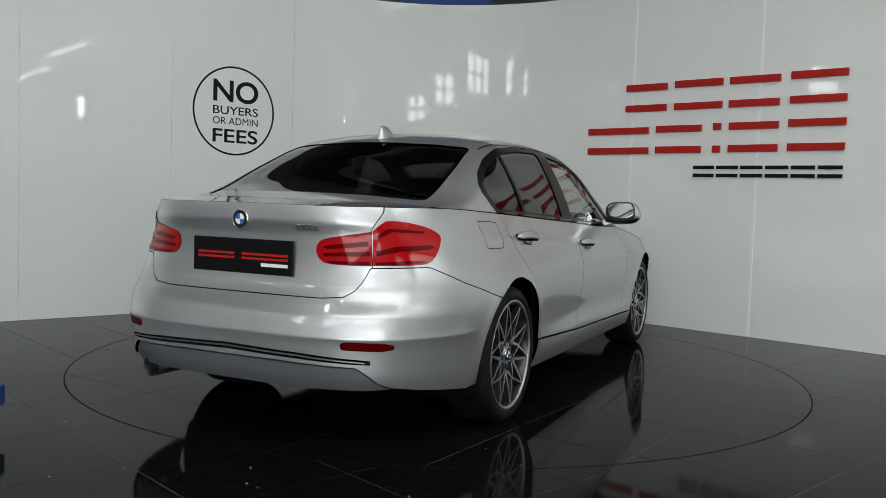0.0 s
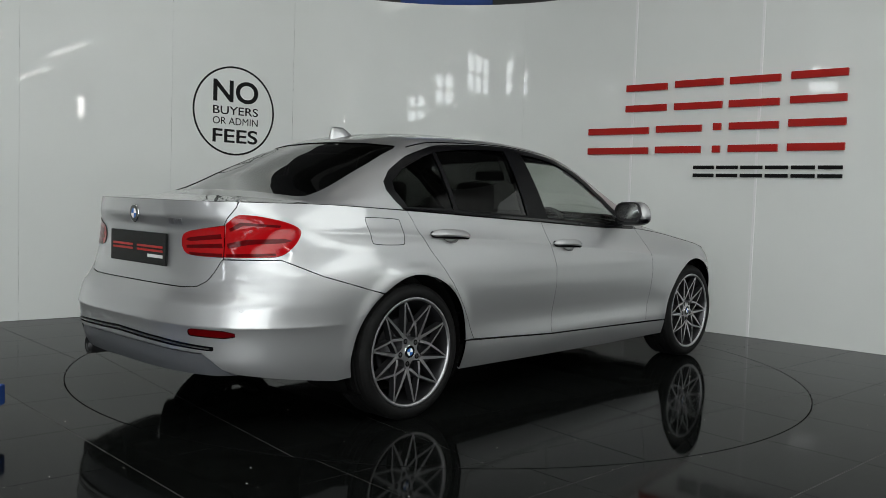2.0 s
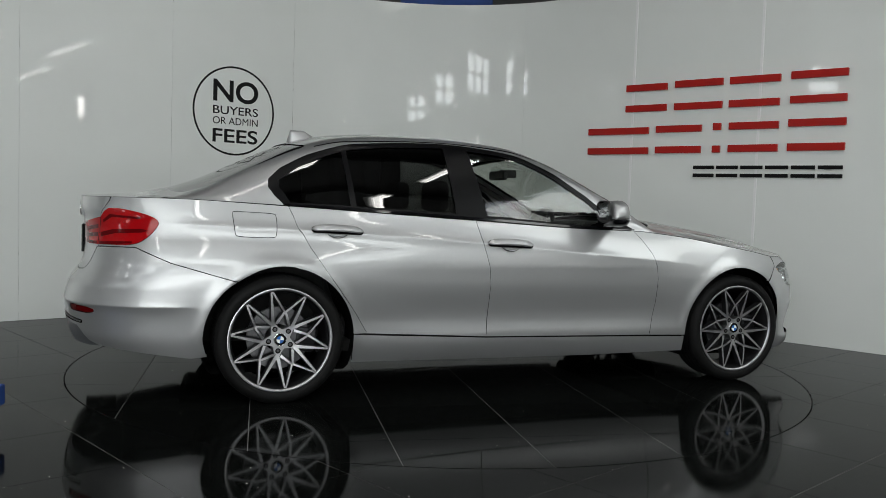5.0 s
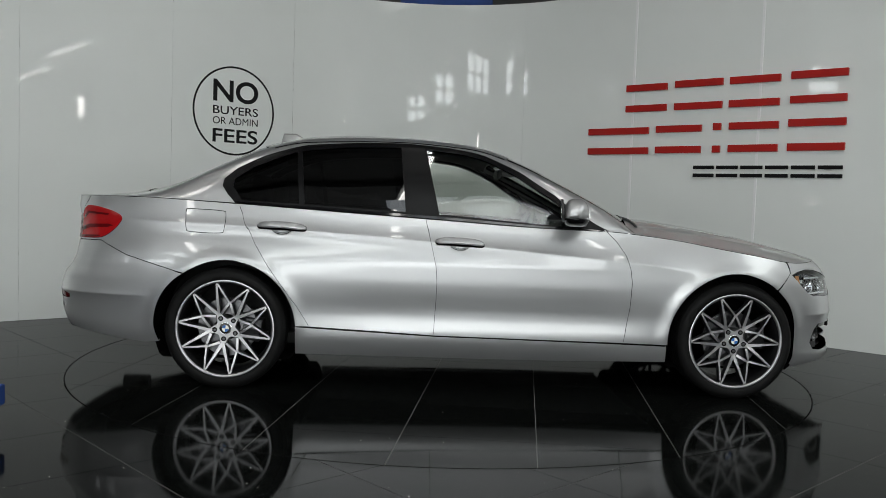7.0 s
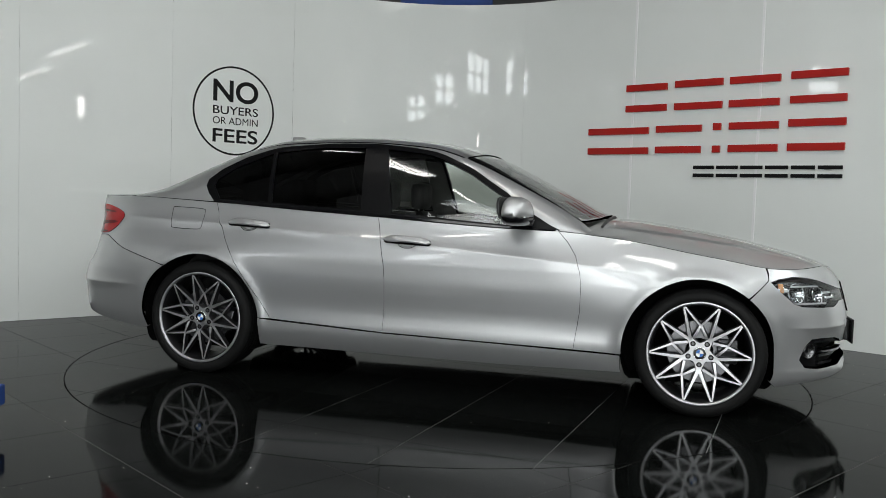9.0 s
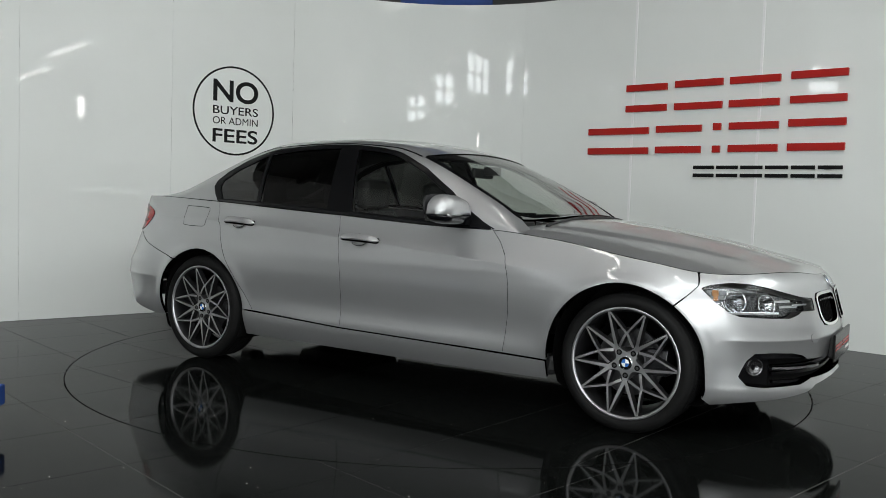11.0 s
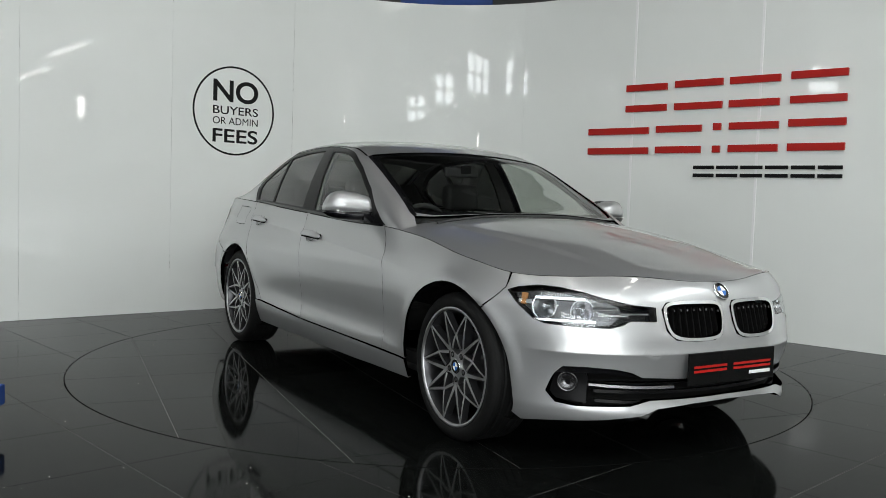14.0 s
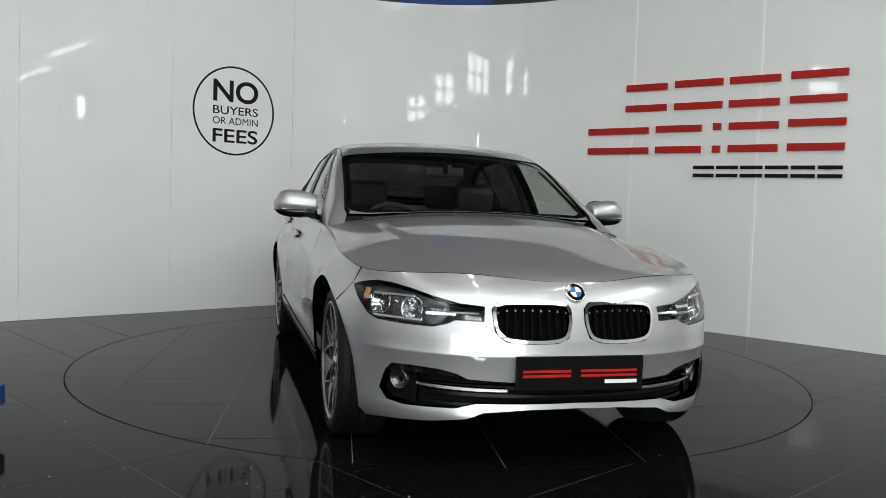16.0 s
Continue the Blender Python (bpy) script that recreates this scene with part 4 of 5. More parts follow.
def build_car():
    car = tagged(new("saloon_car"), "silver four-door saloon with tinted rear glass on bright spoked wheels", "car")
    ARC_R, ARC_F = (-1.405, .325, .376), (1.395, .325, .380)

    def panel(name, outline, holes=(), label="", form=side, mat=PAINT, lift=0.0, step=.028, extra=()):
        made = []
        for mir in (False, True):
            pieces = [patch(form, outline, holes, step, gap=.0013, lift=lift, mirror=mir, ribs=SIDE_RIBS)] + [patch(*e[0], mirror=mir, **e[1]) for e in extra]
            made.append(skin(name, pieces, mat, car, label))
        return made

    # doors, wings, quarters
    fd = panel("front_door", SEAM_B + [p for p in SILL_LINE if -.27 < p[0] < .76] + SEAM_F[::-1] + along_edge(.64, -.335), label="silver front door")
    rd = panel("rear_door", SEAM_R + [p for p in SILL_LINE if -.95 < p[0] < -.29] + SEAM_B[::-1] + along_edge(-.345, -1.355), label="silver rear door")
    wing = SEAM_F + [(.99, .298)] + arc(*ARC_F, 184, 51) + [(1.70, .668), (1.755, .712)] + along_edge(1.775, .67)
    panel("front_wing", wing, label="silver front wing")
    flap = rounded([(-1.665, .966), (-1.66, .855), (-1.645, .842), (-1.455, .838), (-1.437, .85), (-1.432, .95), (-1.445, .962), (-1.65, .968)], 2)
    quarter = SEAM_R + [(-1.02, .351)] + arc(*ARC_R, 4, 127) + [(-1.684, .636), (-1.984, .712), (-2.173, .781), (-2.4315, .776), (-2.3895, .926), (-2.31, 1.0)] + along_edge(-2.30, -1.37)
    panel("quarter_panel", quarter, [flap], "silver rear quarter panel", step=.026)
    panel("sill", [(-1.03, .349)] + [(a, b - .004) for a, b in SILL_LINE[1:-1]] + [(1.01, .293), (1.015, .202), (.4, .190), (-.3, .192), (-1.03, .197)], label="silver side sill", lift=.004)
    for mir in (False, True):
        if not mir:
            skin("fuel_flap", [patch(side, flap, step=.03, gap=.002)], PAINT, car, "silver fuel filler flap")
        else:
            skin("blank_panel", [patch(side, flap, step=.03, gap=-.001, mirror=True)], PAINT, car)
    # front bumper in one piece
    lip = [(1.752, .20), (1.80, .172), (1.931, .190), (2.15, .212), (2.298, .232), (2.37, .258), (2.55, .272), (S_FRONT, .276)]
    upper = [(S_FRONT, float(edge_z(np.array([S_FRONT]))[0]))] + along_edge(S_FRONT - .01, 1.785, 60) + [(1.757, .712), (1.70, .666)] + arc(*ARC_F, 50, -18)
    other = lambda pts: [(2 * S_FRONT - s, z) for s, z in pts]
    outline = lip + other(lip)[::-1][1:] + other(upper)[1:][::-1] + upper
    cut_in = INTAKE[:8] + other(INTAKE[:7])[::-1] + other(INTAKE[9:])[::-1] + INTAKE[8:]
    bumper = skin("front_bumper", [patch(side, outline, [HEADLAMP, other(HEADLAMP), KIDNEY, other(KIDNEY), cut_in], .022, gap=.0008, thick=.02, ribs=NOSE_RIBS)], PAINT, car, "silver front bumper")
    # rear bumper
    rear = arc(*ARC_R, 192, 128, 20) + [(-1.684, .635), (-1.984, .711), (-2.173, .780), (-2.437, .774)] + [(a, b - .002) for a, b in BOOT_CUT[:-1]]
    under = [(-2.8, .392), (-2.455, .382), (-2.41, .355), (-2.36, .315), (-2.31, .297), (-1.86, .238)]
    reflect = rounded([(-2.525, .480), (-2.50, .487), (-2.312, .482), (-2.31, .452), (-2.50, .455), (-2.52, .458)], 1)
    strip = [(-2.40, .397), (-2.40, .412), (-2.7, .430), (S_REAR, .440)]
    low = [(S_REAR, .417), (-2.7, .408)]
    oth = lambda pts: [(2 * S_REAR - s, z) for s, z in pts]
    strip = strip + oth(strip[:-1])[::-1] + oth(low)[::-1] + low[1:]
    rb = skin("rear_bumper", [patch(side, rear + oth(rear)[::-1] + oth(under)[::-1] + under, [reflect, oth(reflect), strip], .024, thick=.02, ribs=TAIL_RIBS)], PAINT, car, "silver rear bumper")
    skin("bumper_strip", [patch(lifted(side, -.006), strip, (), .03, thick=0, gap=-.002)], GLOSS_BLACK, rb, "black trim strip")
    blade = [(-2.42, .4015), (-2.42, .4055), (-2.7, .4225), (S_REAR, .432)]
    blade = blade + oth(blade[:-1])[::-1] + oth([(S_REAR, .4255), (-2.7, .4165)])[::-1] + [(-2.7, .4165)]
    skin("bumper_blade", [patch(lifted(side, .001), blade, (), .03, thick=.006, gap=0)], MACHINED, rb, "satin silver strip blade")
    for m in (False, True):
        skin("reflector", [patch(lifted(side, -.003), reflect, (), .03, thick=0, mirror=m)], LAMP_DEEP, rb, "dark red reflector")
    diff = [(-2.31, .285), (-2.36, .310), (-2.41, .350), (-2.455, .378), (-2.8, .388)]
    dlow = [(-2.7, .278), (-2.40, .278)]
    skin("diffuser", [patch(lifted(side, -.012), diff + oth(diff)[::-1] + oth(dlow)[::-1] + dlow, (), .03)], GREY_PLASTIC, car, "dark grey rear diffuser")
    part("exhaust", [lathe([(.042, -.0), (.045, -.01), (.045, .16), (.040, .16), (.040, .0), (.036, .005), (.036, .15), (0, .15)], 32)][0], GUNMETAL, car, "round exhaust tailpipe", True, pose(-2.35, .50, .268, 0, 0, -90))
    # boot
    cut = along_edge(S_REAR + .01, -2.305, 40) + [(-2.313, 1.0), (-2.3905, .926), (-2.4325, .778)] + BOOT_CUT[:-1]
    lid = edge_xy(S_REAR, -2.305, 40)
    px, py = lid[-1]
    line = [(-2.1, -.605), (-1.98, -.612), (-1.86, -.62)]
    lid = lid + line
    boot = skin("boot_lid", [patch(side, cut + oth(cut)[::-1], [TAIL_IN, oth(TAIL_IN)], .026, gap=.0004), patch(top, lid + [(x, -y) for x, y in lid[::-1][:-1]], (), .03, gap=.0002)], PAINT, car, "silver boot lid")
    shoulder = edge_xy(-2.298, -1.5, 30) + [(-1.5, -.62)] + [(x, y - .003) for x, y in line[::-1]]
    for m in (False, True):
        skin("rear_shoulder", [patch(top, shoulder, (), .03, gap=.0004, mirror=m)], PAINT, car, "silver rear shoulder")
    # bonnet and cowl
    ed = edge_xy(.80, S_FRONT, 90)
    bon = ed + [(x, -y) for x, y in ed[::-1][1:]] + [(.785, .70), (.825, .6), (.872, .35), (.888, 0), (.872, -.35), (.825, -.6), (.785, -.70)]
    bonnet = skin("bonnet", [patch(top, bon, (), .03, gap=-.0016, lift=.001, ribs=TOP_RIBS)], PAINT, car, "silver bonnet with long creases")
    cowl = [(.74, -.73), (.81, -.73), (.86, -.6), (.91, -.35), (.93, 0), (.91, .35), (.86, .6), (.81, .73), (.74, .73), (.80, .4), (.82, 0), (.80, -.4)]
    skin("cowl", [patch(top, cowl, (), .04, lift=-.012)], PLASTIC, car, "black plastic cowl")
    for y0, y1 in ((-.62, .02), (-.02, .60)):
        pts = [(.90 - .06 * abs(t) ** 2, t) for t in np.linspace(y0, y1, 12)]
        rings = [[(x + .008 * math.cos(a), y, float(top_z(x, y)) + .006 + .008 * math.sin(a)) for a in np.linspace(0, 2 * math.pi, 7)[:-1]] for x, y in pts]
        part("wiper", loft(rings), PLASTIC, car, "black wiper arm")
    # cabin shell
    shell = [(-1.93, -1.99), (.84, -1.99), (.84, -1.0), (.765, -.965), (.80, -.8), (.858, -.5), (.884, -.2), (.889, 0), (.884, .2), (.858, .5), (.80, .8), (.765, .965), (.84, 1.0), (.84, 1.99), (-1.93, 1.99), (-1.98, 1.3), (-2.09, .95), (-2.13, 0), (-2.09, -.95), (-1.98, -1.3)]
    roof = skin("roof", [patch(cabin, shell, [both(SCREEN), both(REAR_SCREEN), DLO, [(a, -b) for a, b in DLO]], .028, .55, gap=.001)], PAINT, car, "silver roof and pillars")
    skin("windscreen", [patch(lifted(cabin, -.004), both(SCREEN), (), .04, .55, thick=0, gap=0)], CLEAR, car, "clear windscreen")
    skin("rear_window", [patch(lifted(cabin, -.004), both(REAR_SCREEN), (), .04, .55, thick=0, gap=0)], TINTED, car, "dark tinted rear window")
    inner = [(.185, 0), (.185, .5), (.165, .86), (.20, .91), (.70, .915), (.755, .82), (.835, .4), (.862, 0)]
    skin("screen_band", [patch(lifted(cabin, -.006), both(SCREEN), [both(inner)], .04, .55, thick=0, gap=0)], GLOSS_BLACK, car, "black printed screen edge")
    inner = [(-1.335, 0), (-1.325, .5), (-1.28, .84), (-1.31, .90), (-1.78, .92), (-1.86, .90), (-1.89, .7), (-1.915, .35), (-1.92, 0)]
    skin("rear_screen_band", [patch(lifted(cabin, -.006), both(REAR_SCREEN), [both(inner)], .04, .55, thick=0, gap=0)], GLOSS_BLACK, car, "black printed screen edge")
    for m in (False, True):
        trim = skin("window_trim", [patch(lifted(cabin, -.002), DLO, [GLASS_Q, GLASS_R, GLASS_F], .028, .45, gap=0, mirror=m)], TRIM_BLACK, car, "satin black window surround")
        for nm, g, mat, lab in (("quarter_glass", GLASS_Q, TINTED, "dark tinted quarter glass"), ("rear_door_glass", GLASS_R, TINTED, "dark tinted rear door glass"), ("front_door_glass", GLASS_F, CLEAR, "clear front door glass")):
            skin(nm, [patch(lifted(cabin, -.007), g, (), .04, .45, thick=0, gap=-.001, mirror=m)], mat, car, lab)
        seal = [(-1.385, 1.955), (.645, 1.955), (.655, 1.995), (-1.375, 1.995)]
        skin("belt_seal", [patch(lifted(cabin, .002), seal, (), .03, .45, thick=.01, mirror=m)], GLOSS_BLACK, car, "black belt seal")
    for m in (False, True):
        ditch = [(.10, .975), (-.3, .985), (-.8, .985), (-1.2, .975), (-1.2, .990), (-.8, 1.0), (-.3, 1.0), (.10, .992)]
        skin("roof_moulding", [patch(lifted(cabin, .0015), ditch, (), .03, .55, gap=0, thick=.004, mirror=m)], GLOSS_BLACK, car, "black roof moulding")
    for m in (False, True):
        edge = [(.12, .945), (.16, .953), (.45, .953), (.70, .953), (.76, .93), (.772, .965), (.73, .992), (.45, .990), (.16, .985), (.12, .98)]
        skin("screen_moulding", [patch(lifted(cabin, .0015), edge, (), .02, .55, gap=0, thick=.004, mirror=m)], GLOSS_BLACK, car, "black windscreen pillar moulding")
    # aerial fin
    rings = []
    for f in np.linspace(0, 1, 8):
        x0, x1, w = -1.255 + .025 * f, -1.05 - .10 * f, .032 * (1 - f) ** .7 + .003
        zz = float(cabin(np.array([-1.15]), np.array([0.]))[0, 2]) - .020 + .068 * f
        rings.append([((x0 + x1) / 2 + (x1 - x0) / 2 * math.cos(a), w * math.sin(a), zz - (.018 if math.cos(a) < 0 else -.010) * abs(math.cos(a)) * (1 - f)) for a in np.linspace(0, 2 * math.pi, 17)[:-1]])
    part("aerial_fin", loft(rings), PAINT, car, "silver roof aerial fin", True)
    # handles
    for sgn, fdoor, rdoor in ((-1, fd[0], rd[0]), (1, fd[1], rd[1])):
        for x, z, door in ((-.150, .824, fdoor), (-1.117, .880, rdoor)):
            m = at_side(x, z, 0, sgn)
            tilt = pose(0, 0, 0, 0, 0, (2.5 if sgn < 0 else -2.5) * -1)
            cup = part("handle_cup", lathe([(.0, -.016), (.02, -.013), (.04, -.004), (.0515, .0012), (.0525, .0002)], 32, "z"), PAINT, door, "recessed handle cup", True, m @ Matrix.Diagonal((1.05, .74, 1, 1)))
            # dark ring that draws the shade at the cup's edge
            part("cup_shade", lathe([(.0515, .0005), (.0525, .0018), (.0545, .0018), (.0555, .0004)], 40, "z"), GAP, cup, "dark ring drawn as the shade round the cup")
            # black plate a little wider than the strap, added for its dark outline
            part("handle_outline", slab(capsule(.116, .0185), .002, .008, .002), GAP, door, "black plate that outlines the handle", m=m @ tilt)
            rings = []
            for f in np.linspace(-1, 1, 15):
                h = .0165 * (1 - abs(f) ** 6) ** .5 + .002
                zc, d = .030 - .022 * abs(f) ** 3, .009 * (1 - .35 * abs(f) ** 3)
                rings.append([(.136 * f, h * math.copysign(abs(math.cos(a)) ** .55, math.cos(a)), zc + d * math.copysign(abs(math.sin(a)) ** .55, math.sin(a))) for a in np.linspace(0, 2 * math.pi, 21)[:-1]])
            part("handle", loft(rings), PAINT, door, "silver pull handle", True, m @ tilt)
    # mirrors
    for sgn in (-1, 1):
        mirror = new("wing_mirror")
        mirror.parent = car
        tagged(mirror, "silver and black wing mirror")
        mirror.matrix_local = pose(.465, sgn * .785, .952)
        rings_a, rings_b = [], []
        for f in np.linspace(0, 1, 13):
            y = sgn * (.03 + .225 * f)
            e = math.sqrt(max(0.0, 1 - max(0, (f - .62) / .40) ** 2)) * (1 - .15 * max(0, .35 - f) / .35)
            sweep = -.035 * f ** 2
            up, dn, fw, bk = .106 * e, .045 * e, .080 * e ** .8, .058 * e ** .8
            for rings, lo, hi in ((rings_a, .036, 1), (rings_b, -1, .036)):
                ring = []
                for a in np.linspace(0, 2 * math.pi, 25)[:-1]:
                    cx_, sx_ = math.cos(a), math.sin(a)
                    xx = sweep + (fw if cx_ > 0 else bk) * math.copysign(abs(cx_) ** .7, cx_)
                    zz = .036 + (up if sx_ > 0 else dn) * math.copysign(abs(sx_) ** .75, sx_) - .012 * (1 - f)
                    if rings is rings_a:
                        zz = max(zz, .034)
                    else:
                        zz = min(zz, .031)
                    ring.append((xx, y, zz))
                rings.append(ring)
        part("cap", loft(rings_a), PAINT, mirror, "silver mirror cap", True)
        part("foot", loft(rings_b), GLOSS_BLACK, mirror, "black mirror underside", True)
        arm = [[(x + .02 * f, sgn * (-.045 + .12 * f), -.03 + .03 * f + z) for x, z in ((-.06, -.012), (.05, -.012), (.06, .02), (-.05, .02))] for f in (0, .5, 1)]
        part("arm", loft(arm), GLOSS_BLACK, mirror, "black mirror arm")
        g = prism(rounded([(sgn * .05, .0), (sgn * .235, .0), (sgn * .225, .085), (sgn * .19, .102), (sgn * .05, .095)], 2), 0, .003)
        rim = prism(rounded([(sgn * .035, -.018), (sgn * .245, -.012), (sgn * .236, .092), (sgn * .195, .112), (sgn * .035, .104)], 2), 0, .014, .003)
        part("back_rim", rim, PLASTIC, mirror, "black mirror surround", m=pose(-.040, 0, .026, 0, -6, sgn * 9) @ Matrix(((0, 0, -1, 0), (1, 0, 0, 0), (0, 1, 0, 0), (0, 0, 0, 1))))
        part("mirror_glass", g, CHROME, mirror, "mirror glass", m=pose(-.054, 0, .028, 0, -6, sgn * 9) @ Matrix(((0, 0, -1, 0), (1, 0, 0, 0), (0, 1, 0, 0), (0, 0, 0, 1))))
        part("repeater", box(.04, .052, min(sgn * .08, sgn * .22), max(sgn * .08, sgn * .22), .030, .036, .002), WHITE, mirror, "clear side repeater")
    # front face
    for m, sgn in ((False, -1), (True, 1)):
        lamp = new("headlamp")
        lamp.parent = car
        tagged(lamp, "clear headlamp with twin bright reflectors")
        skin("lens", [patch(lifted(side, -.002), HEADLAMP, (), .03, thick=0, gap=.001, mirror=m)], LENS, lamp, "clear lamp lens")
        skin("housing", [patch(lifted(side, -.05), HEADLAMP, (), .03, thick=0, gap=-.004, mirror=m)], GLOSS_BLACK, lamp, "black lamp bowl")
        facet = [(1.79, .702), (1.91, .724), (2.0, .720), (2.12, .70), (2.24, .67), (2.25, .63), (2.19, .588), (2.06, .586), (1.93, .592), (1.880, .608), (1.82, .66)]
        skin("reflector", [patch(lifted(side, -.035), facet, [[(1.925 + .049 * math.cos(a), .652 + .049 * math.sin(a)) for a in np.linspace(0, 6.28, 25)[:-1]], [(2.085 + .045 * math.cos(a), .642 + .045 * math.sin(a)) for a in np.linspace(0, 6.28, 25)[:-1]]], .02, thick=.01, gap=0, mirror=m)], LAMP_SILVER, lamp, "bright stepped reflector")
        wallp = patch(lifted(side, -.004), HEADLAMP, (), .05, thick=.05, gap=.0015, mirror=m)
        nsurf = len(wallp[0]) - 2 * len(shrink(dense(np.array(HEADLAMP), .05 * .6), .0015))
        skin("bezel", [(wallp[0], [f for f in wallp[1] if min(f) >= nsurf], wallp[2])], PLASTIC, lamp, "black lamp bezel")
        for s0, z0, r in ((1.925, .652, .050), (2.085, .640, .046)):
            mm = at_side(s0, z0, -.020, sgn)
            bowl = [(r * f, -.036 + .034 * f * f) for f in np.linspace(.15, 1, 9)]
            part("bowl", lathe(bowl + [(r * 1.04, -.004)], 40, "z"), LAMP_CHROME, lamp, "bright reflector bowl", True, mm)
            part("bulb", lathe([(0, -.004), (.009, -.006), (.011, -.016), (.011, -.034)], 20, "z"), LAMP_CHROME, lamp, "bulb cap", True, mm)
        fins = [(1.84, .668, .03, .010), (1.995, .69, .10, .006), (2.0, .598, .13, .006), (2.18, .655, .05, .007), (2.21, .628, .06, .006), (2.30, .636, .06, .005)]
        for s0, z0, hl, hw in fins:
            part("light_guide", box(-hl, hl, -hw, hw, -.006, .0, .002), CHROME, lamp, "bright lamp trim", m=at_side(s0, z0, -.022, sgn))
        part("side_marker", box(-.014, .014, -.022, .026, -.01, 0, .004), AMBER, lamp, "amber side marker", m=at_side(1.835, .678, -.022, sgn))
        # kidney grille
        gr = new("grille")
        gr.parent = car
        tagged(gr, "black slatted grille in a chrome frame")
        K = rounded(KIDNEY, 2)
        Ki = shrink(dense(K, .02), .014)
        skin("frame", [patch(lifted(side, .006), K, [Ki], .012, thick=.02, gap=.0006, mirror=m)], CHROME, gr, "chrome grille frame")
        skin("backing", [patch(lifted(side, -.055), K, (), .04, thick=0, mirror=m)], GAP, gr, "black grille backing")
        for k in range(9):
            s0 = 2.435 + .033 * k
            zc = Ki[np.abs(Ki[:, 0] - s0) < .014][:, 1]
            if len(zc) < 2:
                continue
            h = (zc.max() - zc.min()) / 2 - .003
            part("slat", box(-.0035, .0035, -h, h, -.05, -.020, .0015), GAP, gr, m=at_side(s0, (zc.max() + zc.min()) / 2, .004, sgn))
            part("slat_tip", box(-.003, .003, -.005, .005, -.010, -.004, .001), LAMP_SILVER, gr, "bright slat tip", m=at_side(s0, zc.max() - .022, .006, sgn))
        # lower intake
        skin("intake_back", [patch(lifted(side, -.06), INTAKE, (), .04, thick=0, gap=-.002, mirror=m)], GAP, bumper, "black intake backing")
        wallp = patch(lifted(side, -.003), INTAKE, (), .05, thick=.06, gap=.001, mirror=m)
        nsurf = len(wallp[0]) - 2 * len(shrink(dense(np.array(INTAKE), .05 * .6), .001))
        keep = [f for f in wallp[1] if min(f) >= nsurf and max(abs(wallp[0][i][1]) for i in f) > .02]
        skin("intake_rim", [(wallp[0], keep, wallp[2])], GLOSS_BLACK, bumper, "gloss black intake rim")
        hood = [(1.945, .385), (1.978, .413), (2.085, .416), (2.20, .411), (2.30, .384), (2.20, .390), (2.085, .392)]
        skin("intake_brow", [patch(lifted(side, -.012), hood, (), .02, thick=.02, gap=0, mirror=m)], GLOSS_BLACK, bumper, "gloss black intake brow")
        part("fog_lamp", lathe([(0, -.014), (.02, -.012), (.034, -.002), (.037, .006), (.041, .004), (.043, -.03)], 32, "z"), LAMP_SILVER, bumper, "round fog lamp", True, at_side(2.012, .350, -.022, sgn))
        skin("fog_surround", [patch(lifted(side, -.035), [(1.925, .30), (1.955, .275), (2.08, .268), (2.10, .36), (2.08, .405), (1.99, .41), (1.955, .38)], (), .03, mirror=m)], TRIM_BLACK, bumper, "black fog lamp surround")
        blade = [(2.10, .352), (2.2, .349), (2.35, .346), (2.47, .346), (2.47, .336), (2.35, .335), (2.2, .338), (2.10, .343)]
        skin("blade", [patch(lifted(side, -.012), blade, (), .02, thick=.03, gap=0, mirror=m)], MACHINED, bumper, "satin silver intake blade")
        for zz in (.28, .318, .345):
            low = [(2.12, zz + .008), (2.4, zz + .008), (S_FRONT, zz + .006), (S_FRONT, zz - .004), (2.4, zz - .004), (2.12, zz - .004)]
            skin("intake_bar", [patch(lifted(side, -.04), low, (), .03, thick=.02, gap=0, mirror=m)], TRIM_BLACK, bumper, "black intake bar")
        # tail lamp halves
        for nm, T, holder in (("tail_lamp", TAIL_OUT, car), ("boot_lamp", TAIL_IN, boot)):
            lp = new(nm)
            lp.parent = holder
            tagged(lp, "red tail lamp with glowing-looking light bars")
            skin("lens", [patch(lifted(side, .004), T, (), .02, thick=.03, gap=.0008, mirror=m)], LAMP_RED, lp, "red lamp lens")
        bars = [[(-2.375, .905), (-2.31, .935), (-2.13, .925), (-2.14, .915), (-2.30, .922), (-2.37, .893)],
                [(-2.40, .842), (-2.30, .862), (-2.13, .868), (-2.10, .86), (-2.14, .85), (-2.29, .842), (-2.40, .822)],
                [(-2.415, .797), (-2.30, .803), (-2.19, .806), (-2.19, .797), (-2.30, .790), (-2.415, .786)]]
        for b in bars:
            skin("dark_bar", [patch(lifted(side, .0052), b, (), .02, thick=.002, gap=0, mirror=m)], LAMP_DEEP, car, "deep red light bar")
        for b in ([(-2.42, .882), (-2.60, .862), (-2.63, .852), (-2.60, .845), (-2.42, .862)], [(-2.425, .842), (-2.63, .828), (-2.63, .815), (-2.425, .822)], [(-2.435, .799), (-2.62, .798), (-2.61, .786), (-2.435, .786)]):
            skin("dark_bar", [patch(lifted(side, .0052), b, (), .02, thick=.002, gap=0, mirror=m)], LAMP_DEEP, boot, "deep red light bar")
